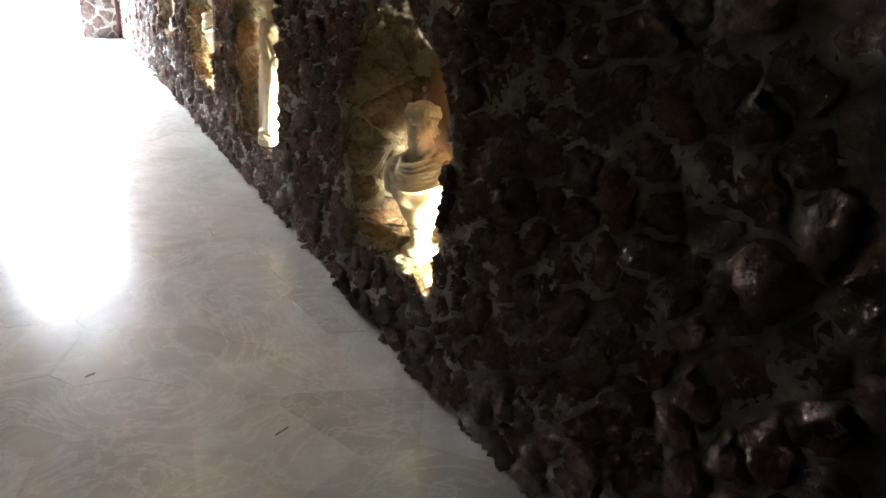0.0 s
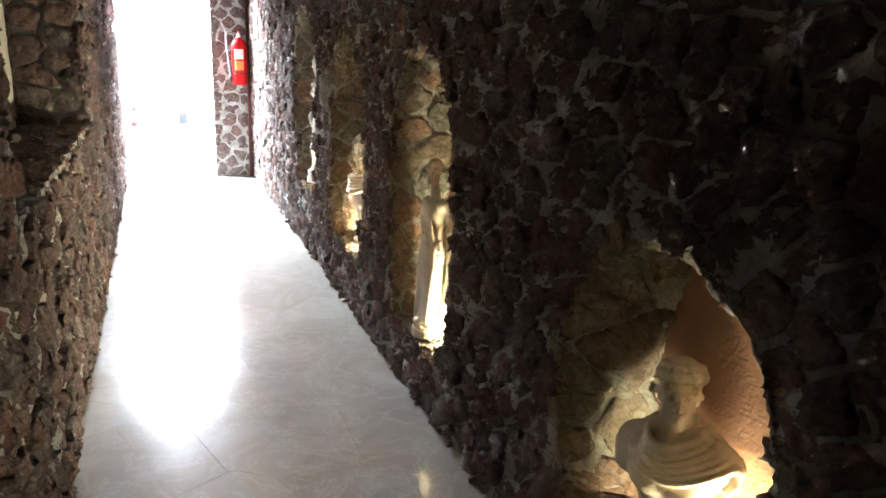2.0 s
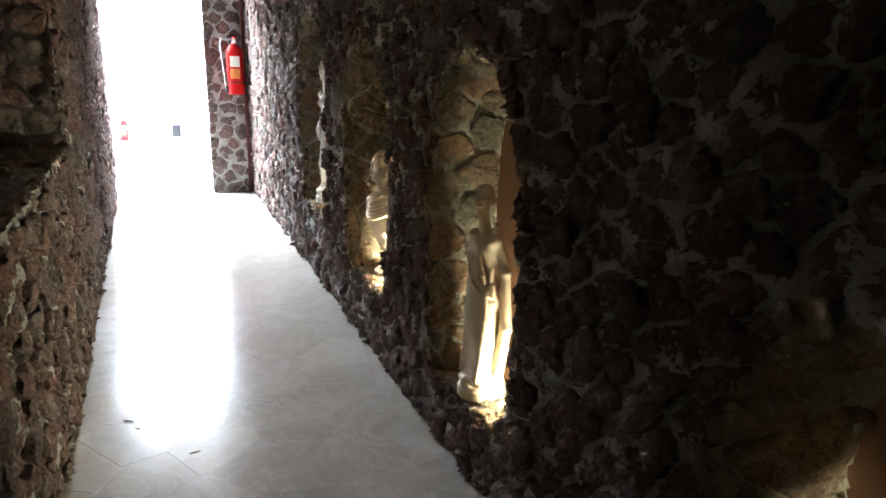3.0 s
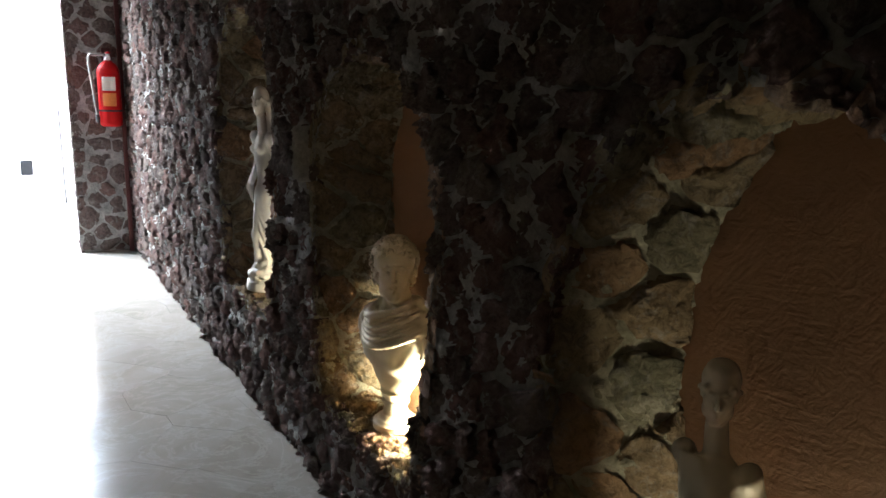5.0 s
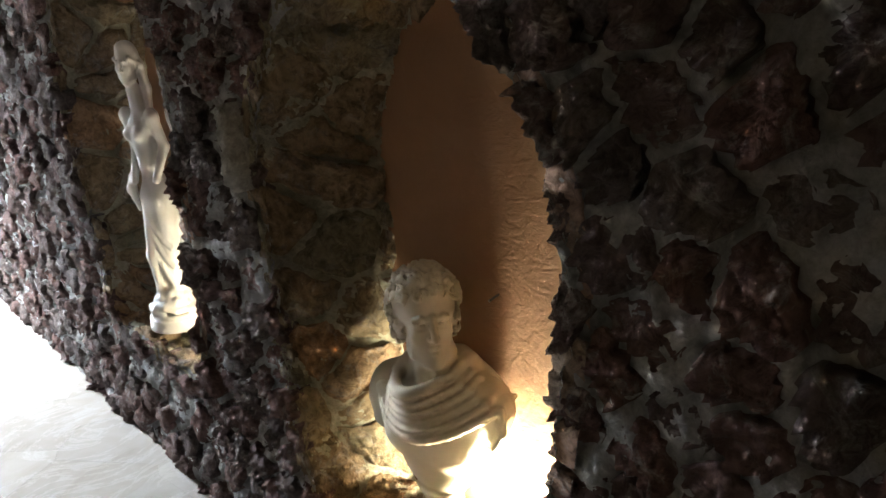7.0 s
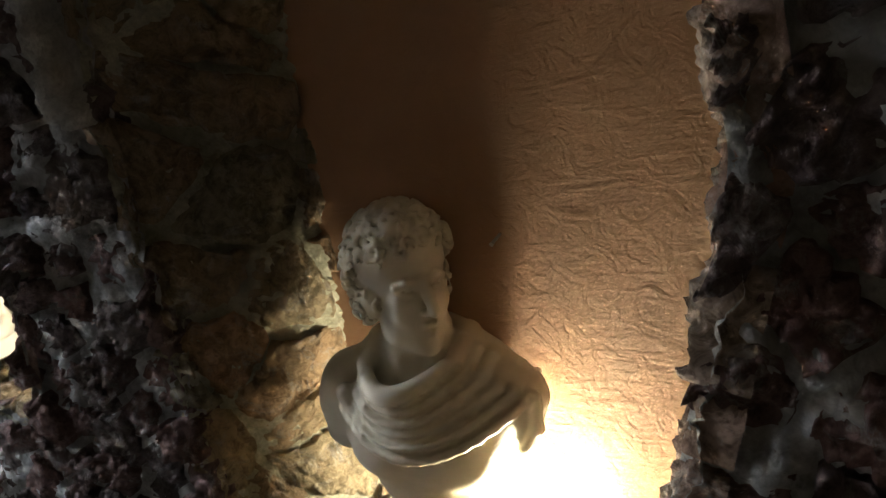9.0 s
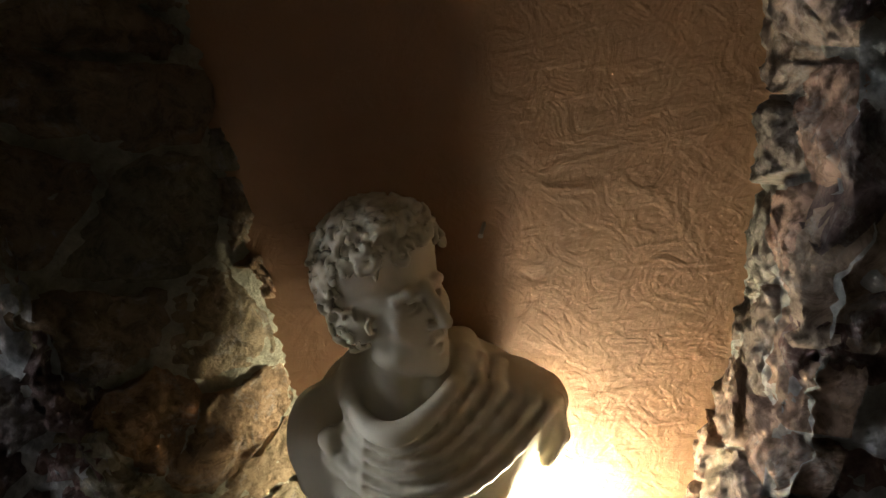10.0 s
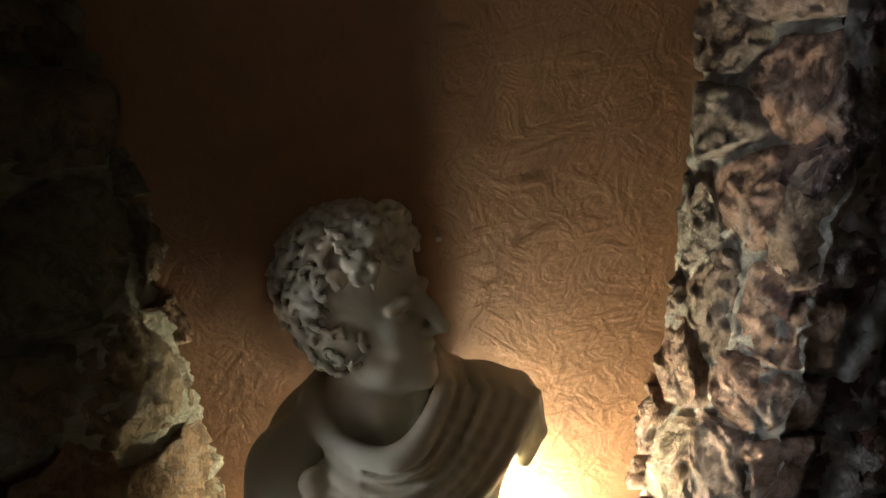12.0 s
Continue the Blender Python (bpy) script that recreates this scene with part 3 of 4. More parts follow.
def extinguisher(tall):
    """A hanging fire extinguisher, its foot at z = 0, its back at y = 0, its front towards -y."""
    r = tall * 0.135
    ob = empty("fire_extinguisher", "red fire extinguisher with black hose hung on the wall", "extinguisher", kind="thing")
    body = part("cylinder", lathe([(r * 0.8, 0), (r * 0.97, tall * 0.02), (r, tall * 0.06), (r, tall * 0.66), (r * 0.95, tall * 0.71), (r * 0.78, tall * 0.76), (r * 0.45, tall * 0.80), (r * 0.3, tall * 0.82)]), M_RED, ob, smooth=True)
    body.location = (0, -r - 0.02, 0)
    band = part("band", lathe([(r * 1.01, tall * 0.19), (r * 1.025, tall * 0.192), (r * 1.025, tall * 0.21), (r * 1.01, tall * 0.212)]), M_BLACK, ob, "black band")
    band.location = (0, -r - 0.02, 0)
    for name, z0, z1, mat in (("label", 0.45, 0.62, M_LABEL), ("lower_label", 0.26, 0.42, M_YELLOW)):
        bm, rows = bmesh.new(), []
        for z in (z0, z1):
            rows.append([bm.verts.new((1.012 * r * math.sin(a), -1.012 * r * math.cos(a), z * tall)) for a in np.linspace(-0.75, 0.45, 9)])
        for i in range(8):
            bm.faces.new((rows[0][i], rows[0][i + 1], rows[1][i + 1], rows[1][i]))
        part(name, bm, mat, ob, "printed paper label", True).location = (0, -r - 0.02, 0)
    valve = part("valve", lathe([(r * 0.3, tall * 0.81), (r * 0.3, tall * 0.86), (r * 0.22, tall * 0.87), (r * 0.22, tall * 0.91)], 16), M_STEEL, ob, "steel valve")
    valve.location = (0, -r - 0.02, 0)
    lever = part("lever", box(-0.012, 0.012, -r - 0.12, -r + 0.02, tall * 0.90, tall * 0.925, 0.003), M_RED, ob, "red squeeze lever")
    part("handle", box(-0.011, 0.011, -r - 0.11, -r, tall * 0.855, tall * 0.875, 0.003), M_STEEL, ob, "steel carrying handle")
    gauge = part("gauge", lathe([(r * 0.2, 0), (r * 0.2, 0.012), (r * 0.16, 0.014)], 16), M_LABEL, ob, "round pressure gauge")
    gauge.matrix_local = pose(0, -r - 0.02 - r * 0.3, tall * 0.845, 90)
    arc = [(-r * 0.2 - r * 1.45 * math.sin(a) * (1 if a < 1.6 else 1), -r - 0.04, tall * (0.82 + 0.07 * math.cos(a - 0.5))) for a in np.linspace(0, 1.5, 8)]
    arc += [(-r * (1.65 - 0.45 * f), -r - 0.04, tall * (0.82 - 0.68 * f)) for f in np.linspace(0.08, 1, 9)]
    part("hose", tube(arc, 0.011), M_HOSE, ob, "grey rubber hose", True)
    noz = part("nozzle", lathe([(0.012, 0), (0.016, 0.02), (0.013, 0.06)], 14), M_BLACK, ob, "black nozzle")
    noz.location = (arc[-1][0], arc[-1][1], arc[-1][2] - 0.055)
    part("bracket", box(-0.03, 0.03, -0.025, 0.0, tall * 0.7, tall * 0.97, 0.003), M_DARKRED, ob, "dark red wall bracket")
    return ob


ext = extinguisher(0.60)
ext.location = (0.765, NORTH - 0.005, 1.01)
far_ext = extinguisher(0.32)
far_ext.location = (-0.385, 11.498, 0.28)
tagged(far_ext, "small red fire extinguisher on the white counter")

# ---- sculpture: distance fields, blended and meshed ----


class Clay:
    """A field on a grid to which soft-edged shapes are added; mesh() gives its skin as one mesh."""

    def __init__(self, lo, hi, step):
        self.lo, self.step = np.array(lo), step
        self.axes = [np.arange(a, b, step, dtype=np.float32) for a, b in zip(lo, hi)]
        self.f = np.full([len(a) for a in self.axes], 0.2, np.float32)

    def region(self, lo, hi):
        s = [slice(max(0, int((a - o) / self.step)), max(1, int((b - o) / self.step) + 2)) for a, b, o in zip(lo, hi, self.lo)]
        grid = np.meshgrid(*[ax[q] for ax, q in zip(self.axes, s)], indexing="ij")
        return tuple(s), np.stack(grid, -1)

    def blend(self, s, d, k, cut=False):
        a = self.f[s]
        if a.size == 0:
            return
        if cut:
            h = np.clip(0.5 - 0.5 * (a + d) / k, 0, 1)
            self.f[s] = a + (-d - a) * h + k * h * (1 - h)
        else:
            h = np.clip(0.5 + 0.5 * (a - d) / k, 0, 1)
            self.f[s] = a + (d - a) * h - k * h * (1 - h)

    def ball(self, c, r, k=0.01, turn=None, cut=False):
        """An ellipsoid; turn: a 3x3 rotation of its axes."""
        c, r = np.array(c, float), np.array([r] * 3 if isinstance(r, (int, float)) else r, float)
        m = r.max() + k + self.step
        s, p = self.region(c - m, c + m)
        q = p - c
        if turn is not None:
            q = q @ np.array(turn)
        k0 = np.linalg.norm(q / r, axis=-1)
        k1 = np.maximum(np.linalg.norm(q / (r * r), axis=-1), 1e-6)
        self.blend(s, k0 * (k0 - 1) / k1, k, cut)

    def limb(self, a, b, ra, rb, k=0.01, cut=False):
        """A bar with round ends whose radius goes from ra to rb."""
        a, b = np.array(a, float), np.array(b, float)
        m = max(ra, rb) + k + self.step
        s, p = self.region(np.minimum(a, b) - m, np.maximum(a, b) + m)
        ab = b - a
        t = np.clip(((p - a) @ ab) / max(ab @ ab, 1e-9), 0, 1)
        d = np.linalg.norm(p - a - t[..., None] * ab, axis=-1) - (ra + t * (rb - ra))
        self.blend(s, d, k, cut)

    def rope(self, pts, radii, k=0.008, cut=False):
        for a, b, ra, rb in zip(pts, pts[1:], radii, radii[1:]):
            self.limb(a, b, ra, rb, k, cut)

    def disc(self, z0, z1, r0, r1, k=0.004, centre=(0, 0)):
        """An upright round block."""
        m = max(r0, r1) + 0.02
        s, p = self.region((centre[0] - m, centre[1] - m, z0 - 0.02), (centre[0] + m, centre[1] + m, z1 + 0.02))
        t = np.clip((p[..., 2] - z0) / (z1 - z0), 0, 1)
        d = np.hypot(p[..., 0] - centre[0], p[..., 1] - centre[1]) - (r0 + t * (r1 - r0))
        self.blend(s, np.maximum(d, np.abs(p[..., 2] - (z0 + z1) / 2) - (z1 - z0) / 2), k)

    def mesh(self):
        f = self.f
        n = [d - 1 for d in f.shape]
        acc, cnt = np.zeros((*n, 3), np.float32), np.zeros(n, np.float32)
        corner = [(i, j, k) for i in (0, 1) for j in (0, 1) for k in (0, 1)]

        def at(c):
            return f[c[0]:c[0] + n[0], c[1]:c[1] + n[1], c[2]:c[2] + n[2]]

        for a in corner:
            for axis in range(3):
                if a[axis] == 0:
                    b = tuple(v + (i == axis) for i, v in enumerate(a))
                    fa, fb = at(a), at(b)
                    hit = (fa < 0) != (fb < 0)
                    t = np.where(hit, fa / np.where(hit, fa - fb, 1), 0)
                    cnt += hit
                    for i in range(3):
                        acc[..., i] += np.where(hit, a[i] + (t if i == axis else 0), 0)
        used = cnt > 0
        index = np.full(n, -1)
        index[used] = np.arange(used.sum())
        where = np.argwhere(used)
        verts = self.lo + (where + acc[used] / cnt[used][:, None]) * self.step
        faces = []
        for axis in range(3):
            u, v = (axis + 1) % 3, (axis + 2) % 3
            sl_a, sl_b = [slice(1, -1)] * 3, [slice(1, -1)] * 3
            sl_a[axis], sl_b[axis] = slice(0, -1), slice(1, None)
            fa, fb = f[tuple(sl_a)], f[tuple(sl_b)]
            for sign in (0, 1):
                hits = np.argwhere(((fa < 0) & (fb >= 0)) if sign == 0 else ((fa >= 0) & (fb < 0)))
                base = hits + np.array([0 if i == axis else 1 for i in range(3)])
                quad = []
                for du, dv in ((1, 1), (0, 1), (0, 0), (1, 0)):
                    o = base.copy()
                    o[:, u] -= du
                    o[:, v] -= dv
                    quad.append(index[o[:, 0], o[:, 1], o[:, 2]])
                q = np.stack(quad if sign == 0 else quad[::-1], 1)
                faces += q[(q >= 0).all(1)].tolist()
        return verts.tolist(), faces


def rot_z(deg):
    return np.array(Matrix.Rotation(radians(deg), 3, "Z"))


def arc_points(a, b, c, n=10):
    a, b, c = (np.array(x, float) for x in (a, b, c))
    return [(1 - t) ** 2 * a + 2 * t * (1 - t) * b + t * t * c for t in np.linspace(0, 1, n)]


def head(clay, centre, face, size=1.0, seed=1, hair="curls", nod=0.0):
    """A classical head about its centre; face: degrees by which it turns to its own left."""
    R = np.array(Matrix.Rotation(radians(face), 3, "Z") @ Matrix.Rotation(radians(nod), 3, "X"))
    o = np.array(centre, float)

    def P(x, y, z):
        return o + R @ (np.array((x, y, z)) * size)

    def B(c, r, k=0.01, cut=False):
        clay.ball(P(*c), tuple(np.array(r if not isinstance(r, (int, float)) else (r, r, r)) * size), k * size, R, cut)

    B((0, 0.012, 0.030), (0.070, 0.088, 0.082), 0.01)        # skull
    B((0, -0.026, -0.032), (0.055, 0.058, 0.082), 0.03)      # face
    B((0, -0.040, -0.088), (0.030, 0.030, 0.026), 0.03)      # chin and jaw
    B((0, -0.064, -0.100), (0.021, 0.018, 0.019), 0.016)
    for sx in (-1, 1):
        B((sx * 0.036, -0.058, -0.022), (0.018, 0.012, 0.020), 0.025)   # cheeks
        B((sx * 0.046, -0.012, -0.070), (0.014, 0.030, 0.024), 0.025)  # jaw corners
        B((sx * 0.028, -0.084, 0.006), (0.019, 0.018, 0.012), 0.008, True)  # eye sockets
        B((sx * 0.028, -0.066, 0.003), (0.0135, 0.0105, 0.0085), 0.004)  # eyeballs
        clay.rope([P(sx * 0.012, -0.080, 0.020), P(sx * 0.030, -0.079, 0.024), P(sx * 0.047, -0.064, 0.018)], [0.0070 * size] * 3, 0.007 * size)  # brows
        clay.rope([P(sx * 0.014, -0.077, 0.009), P(sx * 0.028, -0.0795, 0.0125), P(sx * 0.042, -0.070, 0.007)], [0.0022 * size] * 3, 0.003 * size)  # lids
        B((sx * 0.010, -0.092, -0.031), (0.0075, 0.010, 0.007), 0.007)  # nostrils
        B((sx * 0.067, 0.008, -0.008), (0.008, 0.016, 0.026), 0.008)   # ears
    clay.rope([P(0, -0.082, 0.024), P(0, -0.097, -0.004), P(0, -0.109, -0.027)], [0.0095 * size, 0.0095 * size, 0.0105 * size], 0.009 * size)  # nose
    clay.rope([P(-0.020, -0.071, -0.0600), P(-0.008, -0.081, -0.0560), P(0.008, -0.081, -0.0560), P(0.020, -0.071, -0.0600)], [v * size for v in (0.003, 0.006, 0.006, 0.003)], 0.004 * size)
    clay.rope([P(-0.016, -0.071, -0.0700), P(0, -0.080, -0.0720), P(0.016, -0.071, -0.0700)], [v * size for v in (0.003, 0.0075, 0.003)], 0.004 * size)
    r = random.Random(seed)
    if hair == "curls":
        B((0, 0.020, 0.050), (0.088, 0.098, 0.084), 0.008)   # the mass of the hair
        B((0, -0.030, 0.085), (0.070, 0.050, 0.040), 0.015)
        for sx in (-1, 1):
            B((sx * 0.070, 0.020, -0.012), (0.020, 0.040, 0.036), 0.012)
        B((0, 0.090, -0.022), (0.040, 0.028, 0.032), 0.012)  # gathered at the nape
        for i in range(430):
            a, t = r.uniform(-math.pi, math.pi), r.uniform(-0.75, 1.45)
            front = math.cos(a)  # 1 towards the face
            if front > 0.15 and t < 0.08 + 0.22 * front:
                continue
            if front <= 0.15 and t < (-0.75 if front < -0.3 else -0.45):
                continue
            x, y, z = 0.089 * math.sin(a) * math.cos(t), 0.014 - 0.103 * math.cos(a) * math.cos(t), 0.046 + 0.090 * math.sin(t)
            c = P(x, y, z)
            rad = r.uniform(0.011, 0.018) * size
            spin, up = r.uniform(0, 6.3), np.array((x, y - 0.012, z - 0.03))
            up = R @ (up / np.linalg.norm(up))
            e1 = np.cross(up, (0.3, 0.2, 0.9))
            e1 /= np.linalg.norm(e1)
            e2 = np.cross(up, e1)
            lock = [c + rad * (1.05 - 0.75 * q) * (math.cos(spin + 4.6 * q) * e1 + math.sin(spin + 4.6 * q) * e2) + up * rad * (0.25 + 0.85 * q) for q in np.linspace(0, 1, 7)]
            clay.rope(lock, [rad * w for w in (0.20, 0.32, 0.40, 0.40, 0.38, 0.32, 0.24)], 0.0012 * size)
        for i in range(150):  # looser curls at the sides, the nape and in the bow above the brow
            spot_c, spot_r = (((0.070, 0.020, -0.014), (0.024, 0.044, 0.040)), ((-0.070, 0.020, -0.014), (0.024, 0.044, 0.040)), ((0, 0.092, -0.022), (0.044, 0.032, 0.036)),
                              ((0.024, -0.050, 0.116), (0.030, 0.026, 0.022)), ((-0.024, -0.050, 0.116), (0.030, 0.026, 0.022)))[i % 5]
            d = np.array((r.gauss(0, 1), r.gauss(0, 1), r.gauss(0, 1)))
            d /= np.linalg.norm(d)
            c, up, rad = P(*(np.array(spot_c) + d * np.array(spot_r))), R @ d, r.uniform(0.009, 0.014) * size
            e1 = np.cross(up, (0.3, 0.2, 0.9))
            e1 /= np.linalg.norm(e1)
            e2, spin = np.cross(up, e1), r.uniform(0, 6.3)
            lock = [c + rad * (1.05 - 0.75 * q) * (math.cos(spin + 4.6 * q) * e1 + math.sin(spin + 4.6 * q) * e2) + up * rad * 0.4 * q for q in np.linspace(0, 1, 6)]
            clay.rope(lock, [rad * w for w in (0.2, 0.34, 0.38, 0.36, 0.32, 0.24)], 0.0012 * size)
        for sx in (-1, 1):
            B((sx * 0.024, -0.050, 0.114), (0.028, 0.024, 0.020), 0.006)
    else:  # waved hair under a flat wreath
        B((0, 0.022, 0.055), (0.078, 0.092, 0.072), 0.008)
        for i in range(22 if hair == "wreath" else 0):
            a = 2 * math.pi * i / 22
            B((0.080 * math.sin(a), 0.006 - 0.090 * math.cos(a), 0.078 + 0.010 * math.cos(a)), (0.015, 0.015, 0.024), 0.004)
            B((0.070 * math.sin(a), 0.010 - 0.078 * math.cos(a), 0.108 + 0.010 * math.cos(a)), (0.014, 0.014, 0.016), 0.004)
        for sx in (-1, 1):
            for j in range(7):
                B((sx * (0.052 + 0.004 * j), -0.060 + 0.020 * j, 0.040 - 0.008 * j), (0.014, 0.016, 0.016), 0.005)
        B((0, 0.010, 0.095), (0.066, 0.076, 0.050), 0.01)
        B((0, 0.094, -0.020), (0.034, 0.030, 0.032), 0.01)


def bust(name, label, seed, face, hair, step=0.004):
    """A draped classical bust on a turned socle, its foot at z = 0; its chest looks towards -y, the cloak lies over its own left shoulder."""
    c = Clay((-0.25, -0.19, -0.01), (0.26, 0.18, 0.70), step)
    for z0, z1, r0, r1 in ((0, 0.022, 0.080, 0.080), (0.022, 0.034, 0.076, 0.066), (0.034, 0.046, 0.058, 0.048), (0.046, 0.088, 0.044, 0.040), (0.088, 0.100, 0.050, 0.050), (0.100, 0.130, 0.042, 0.056)):
        c.disc(z0, z1, r0, r1, 0.006)
    # chest: a shield, rounded below and drawn up to both shoulders
    c.ball((0.0, 0.0, 0.245), (0.112, 0.070, 0.130), 0.02)
    c.ball((0.0, 0.0, 0.315), (0.150, 0.078, 0.088), 0.03)
    for sx in (-1, 1):
        c.ball((sx * 0.055, -0.050, 0.275), (0.060, 0.034, 0.048), 0.03)
        c.limb((sx * 0.040, 0.012, 0.425), (sx * 0.125, 0.010, 0.365), 0.036, 0.042, 0.03)
    c.ball((-0.137, 0.0, 0.335), (0.048, 0.056, 0.062), 0.03)   # the bare shoulder and its cut arm
    c.limb((-0.140, 0.0, 0.320), (-0.143, -0.002, 0.272), 0.044, 0.040, 0.015)
    c.limb((-0.008, 0.012, 0.37), (-0.012, -0.002, 0.50), 0.050, 0.041, 0.022)
    for sx in (-1, 1):  # the neck's cords
        c.rope([(sx * 0.014 + 0.004, -0.052, 0.375), (sx * 0.026 + 0.006, -0.030, 0.43), (sx * 0.040, 0.010, 0.475)], [0.008, 0.009, 0.010], 0.016)
    head(c, (-0.010, -0.012, 0.543), face, 0.80, seed, hair, -9)
    # cloak: folds gathered under the brooch, sagging across the chest and spread over the far shoulder
    r = random.Random(seed + 7)
    c.ball((0.030, -0.034, 0.330), (0.115, 0.050, 0.072), 0.02)
    c.ball((0.120, 0.0, 0.372), (0.066, 0.066, 0.056), 0.025)
    last, folds = None, 6
    for i in range(folds):
        f = i / (folds - 1)
        a = (-0.074 - 0.044 * f, -0.052 - 0.004 * f, 0.418 - 0.070 * f)
        m = (-0.020 + 0.025 * f, -0.160 - 0.018 * f, 0.385 - 0.115 * f)
        e = (0.066 + 0.108 * f, -0.036 - 0.006 * f, 0.438 - 0.048 * f)
        pts = arc_points(a, m, e, 16) + [np.array((e[0] + 0.004, 0.0, e[2] + 0.012 - 0.006 * f)), np.array((e[0] - 0.002, 0.050, e[2] - 0.010))]
        wide = (0.0145, 0.0105, 0.0130, 0.0090, 0.0125, 0.0110)[i]
        c.rope(pts, [wide * (0.65 + 0.5 * math.sin(math.pi * q)) for q in np.linspace(0, 1, 18)], 0.006)
        if last is not None:
            c.rope([(p + o) / 2 + np.array((0, -0.011, 0.002)) for p, o in zip(pts[3:16], last[3:16])], [0.0034] * 13, 0.006, True)
        last = pts
    c.rope([(-0.080, -0.036, 0.416), (-0.078, 0.03, 0.428), (-0.05, 0.066, 0.424), (0.02, 0.074, 0.430), (0.066, 0.040, 0.440), (0.070, -0.010, 0.436)], [0.015, 0.019, 0.020, 0.020, 0.020, 0.018], 0.012)
    c.ball((0.0, 0.062, 0.350), (0.150, 0.044, 0.100), 0.02)
    c.limb((0.166, -0.006, 0.372), (0.160, -0.008, 0.322), 0.036, 0.028, 0.014)
    for i in range(4):  # the sleeve's hanging folds, ending in an uneven hem
        c.rope([(0.186 - 0.006 * i, -0.034 + 0.020 * i, 0.392), (0.188 - 0.010 * i, -0.036 + 0.020 * i, 0.340), (0.166 - 0.010 * i, -0.034 + 0.020 * i, 0.298 + 0.006 * (i % 2))], [0.008, 0.010, 0.009], 0.006)
    c.ball((-0.106, -0.062, 0.378), (0.020, 0.012, 0.020), 0.005)  # brooch
    c.ball((-0.108, -0.055, 0.350), (0.014, 0.016, 0.030), 0.008)
    # hollow under the arms
    c.ball((-0.172, 0.0, 0.185), (0.060, 0.12, 0.070), 0.02, cut=True)
    c.ball((0.176, 0.0, 0.205), (0.062, 0.12, 0.082), 0.02, cut=True)
    v, f = c.mesh()
    ob = put(name, v, f, M_CAST)
    return tagged(ob, label, "statue")


def figure(name, label, tall, seed, mat, draped, step=0.004):
    """A slender standing classical figure on a round base, swayed like an S; tall: metres with its base. It looks towards -y."""
    k = tall / 1.0
    c = Clay((-0.20 * k, -0.18 * k, -0.01), (0.20 * k, 0.18 * k, 1.04 * k), step)

    def sway(z):
        return 0.020 * math.sin(6.0 * (z - 0.12)) * min(1.0, z / 0.2)

    def S(*p):
        return tuple(np.array((p[0] + sway(p[2]), p[1], p[2])) * k)

    def rope(pts, radii, soft=0.008, cut=False):
        c.rope([S(*p) for p in pts], [v * k for v in radii], soft * k, cut)

    def ball(p, r, soft=0.012):
        c.ball(S(*p), tuple(np.array(r) * k), soft * k)

    r = random.Random(seed)
    c.disc(0, 0.045 * k, 0.112 * k, 0.108 * k)
    c.disc(0.045 * k, 0.06 * k, 0.104 * k, 0.096 * k)
    for i in range(6):  # cloth heaped round the feet
        turn, wide, lift = 1.1 * i, 0.086 - 0.009 * i, 0.066 + 0.014 * i
        rope([(wide * math.cos(turn + 0.5 * j), wide * math.sin(turn + 0.5 * j), lift + 0.010 * math.sin(1.7 * j + i)) for j in range(11)], [0.015 + 0.003 * math.sin(j + i) for j in range(11)], 0.006)
    rope([(0.020, 0, 0.085), (0.026, -0.010, 0.27), (0.030, -0.005, 0.46)], [0.022, 0.034, 0.048], 0.02)   # standing leg
    rope([(-0.022, -0.028, 0.085), (-0.022, -0.044, 0.27), (-0.022, -0.008, 0.46)], [0.020, 0.032, 0.046], 0.02)  # bent leg
    ball((0.004, 0.005, 0.49), (0.066, 0.060, 0.066), 0.03)
    ball((0.0, 0.0, 0.59), (0.048, 0.042, 0.075), 0.03)
    ball((-0.002, -0.002, 0.68), (0.060, 0.048, 0.070), 0.03)
    for sx in (-1, 1):
        ball((-0.002 + sx * 0.026, -0.040, 0.685), (0.021, 0.022, 0.022), 0.012)
        ball((-0.002 + sx * 0.072, 0.0, 0.738), (0.025, 0.028, 0.028), 0.02)
    rope([(-0.003, 0.008, 0.74), (-0.001, 0.0, 0.83)], [0.028, 0.024], 0.02)
    out = 0.60 if draped else 1.0
    rope([(-0.076, 0.0, 0.740), (-0.086 * out, 0.015, 0.63), (-0.052 * out, -0.050, 0.530)], [0.022, 0.018, 0.014], 0.010)
    rope([(0.072, 0.0, 0.740), (0.080 * out, 0.018, 0.640), (0.066 * out, -0.040, 0.540)], [0.022, 0.018, 0.014], 0.010)
    head(c, S(0.0, -0.004, 0.900), 25, 0.52 * k, seed, "long")
    if draped:  # a cloak wound about the hips and sweeping down to one foot
        rope([(0.0, -0.005, 0.07), (0.004, -0.012, 0.28), (0.002, 0.0, 0.50)], [0.066, 0.062, 0.056], 0.02)
        rope([(0.0, 0.0, 0.50), (0.0, 0.0, 0.70)], [0.054, 0.056], 0.02)
        for i in range(9):
            f = i / 8
            top = (-0.062 + 0.120 * f, -0.050 - 0.012 * math.sin(math.pi * f), 0.545 - 0.050 * f)
            mid = (-0.020 + 0.110 * f, -0.082, 0.36 - 0.06 * f)
            low = (-0.075 + 0.130 * f, -0.058 + 0.01 * math.sin(5 * f), 0.10)
            rope(arc_points(top, mid, low, 9), [0.011, 0.014, 0.017, 0.018, 0.018, 0.017, 0.016, 0.016, 0.014], 0.005)
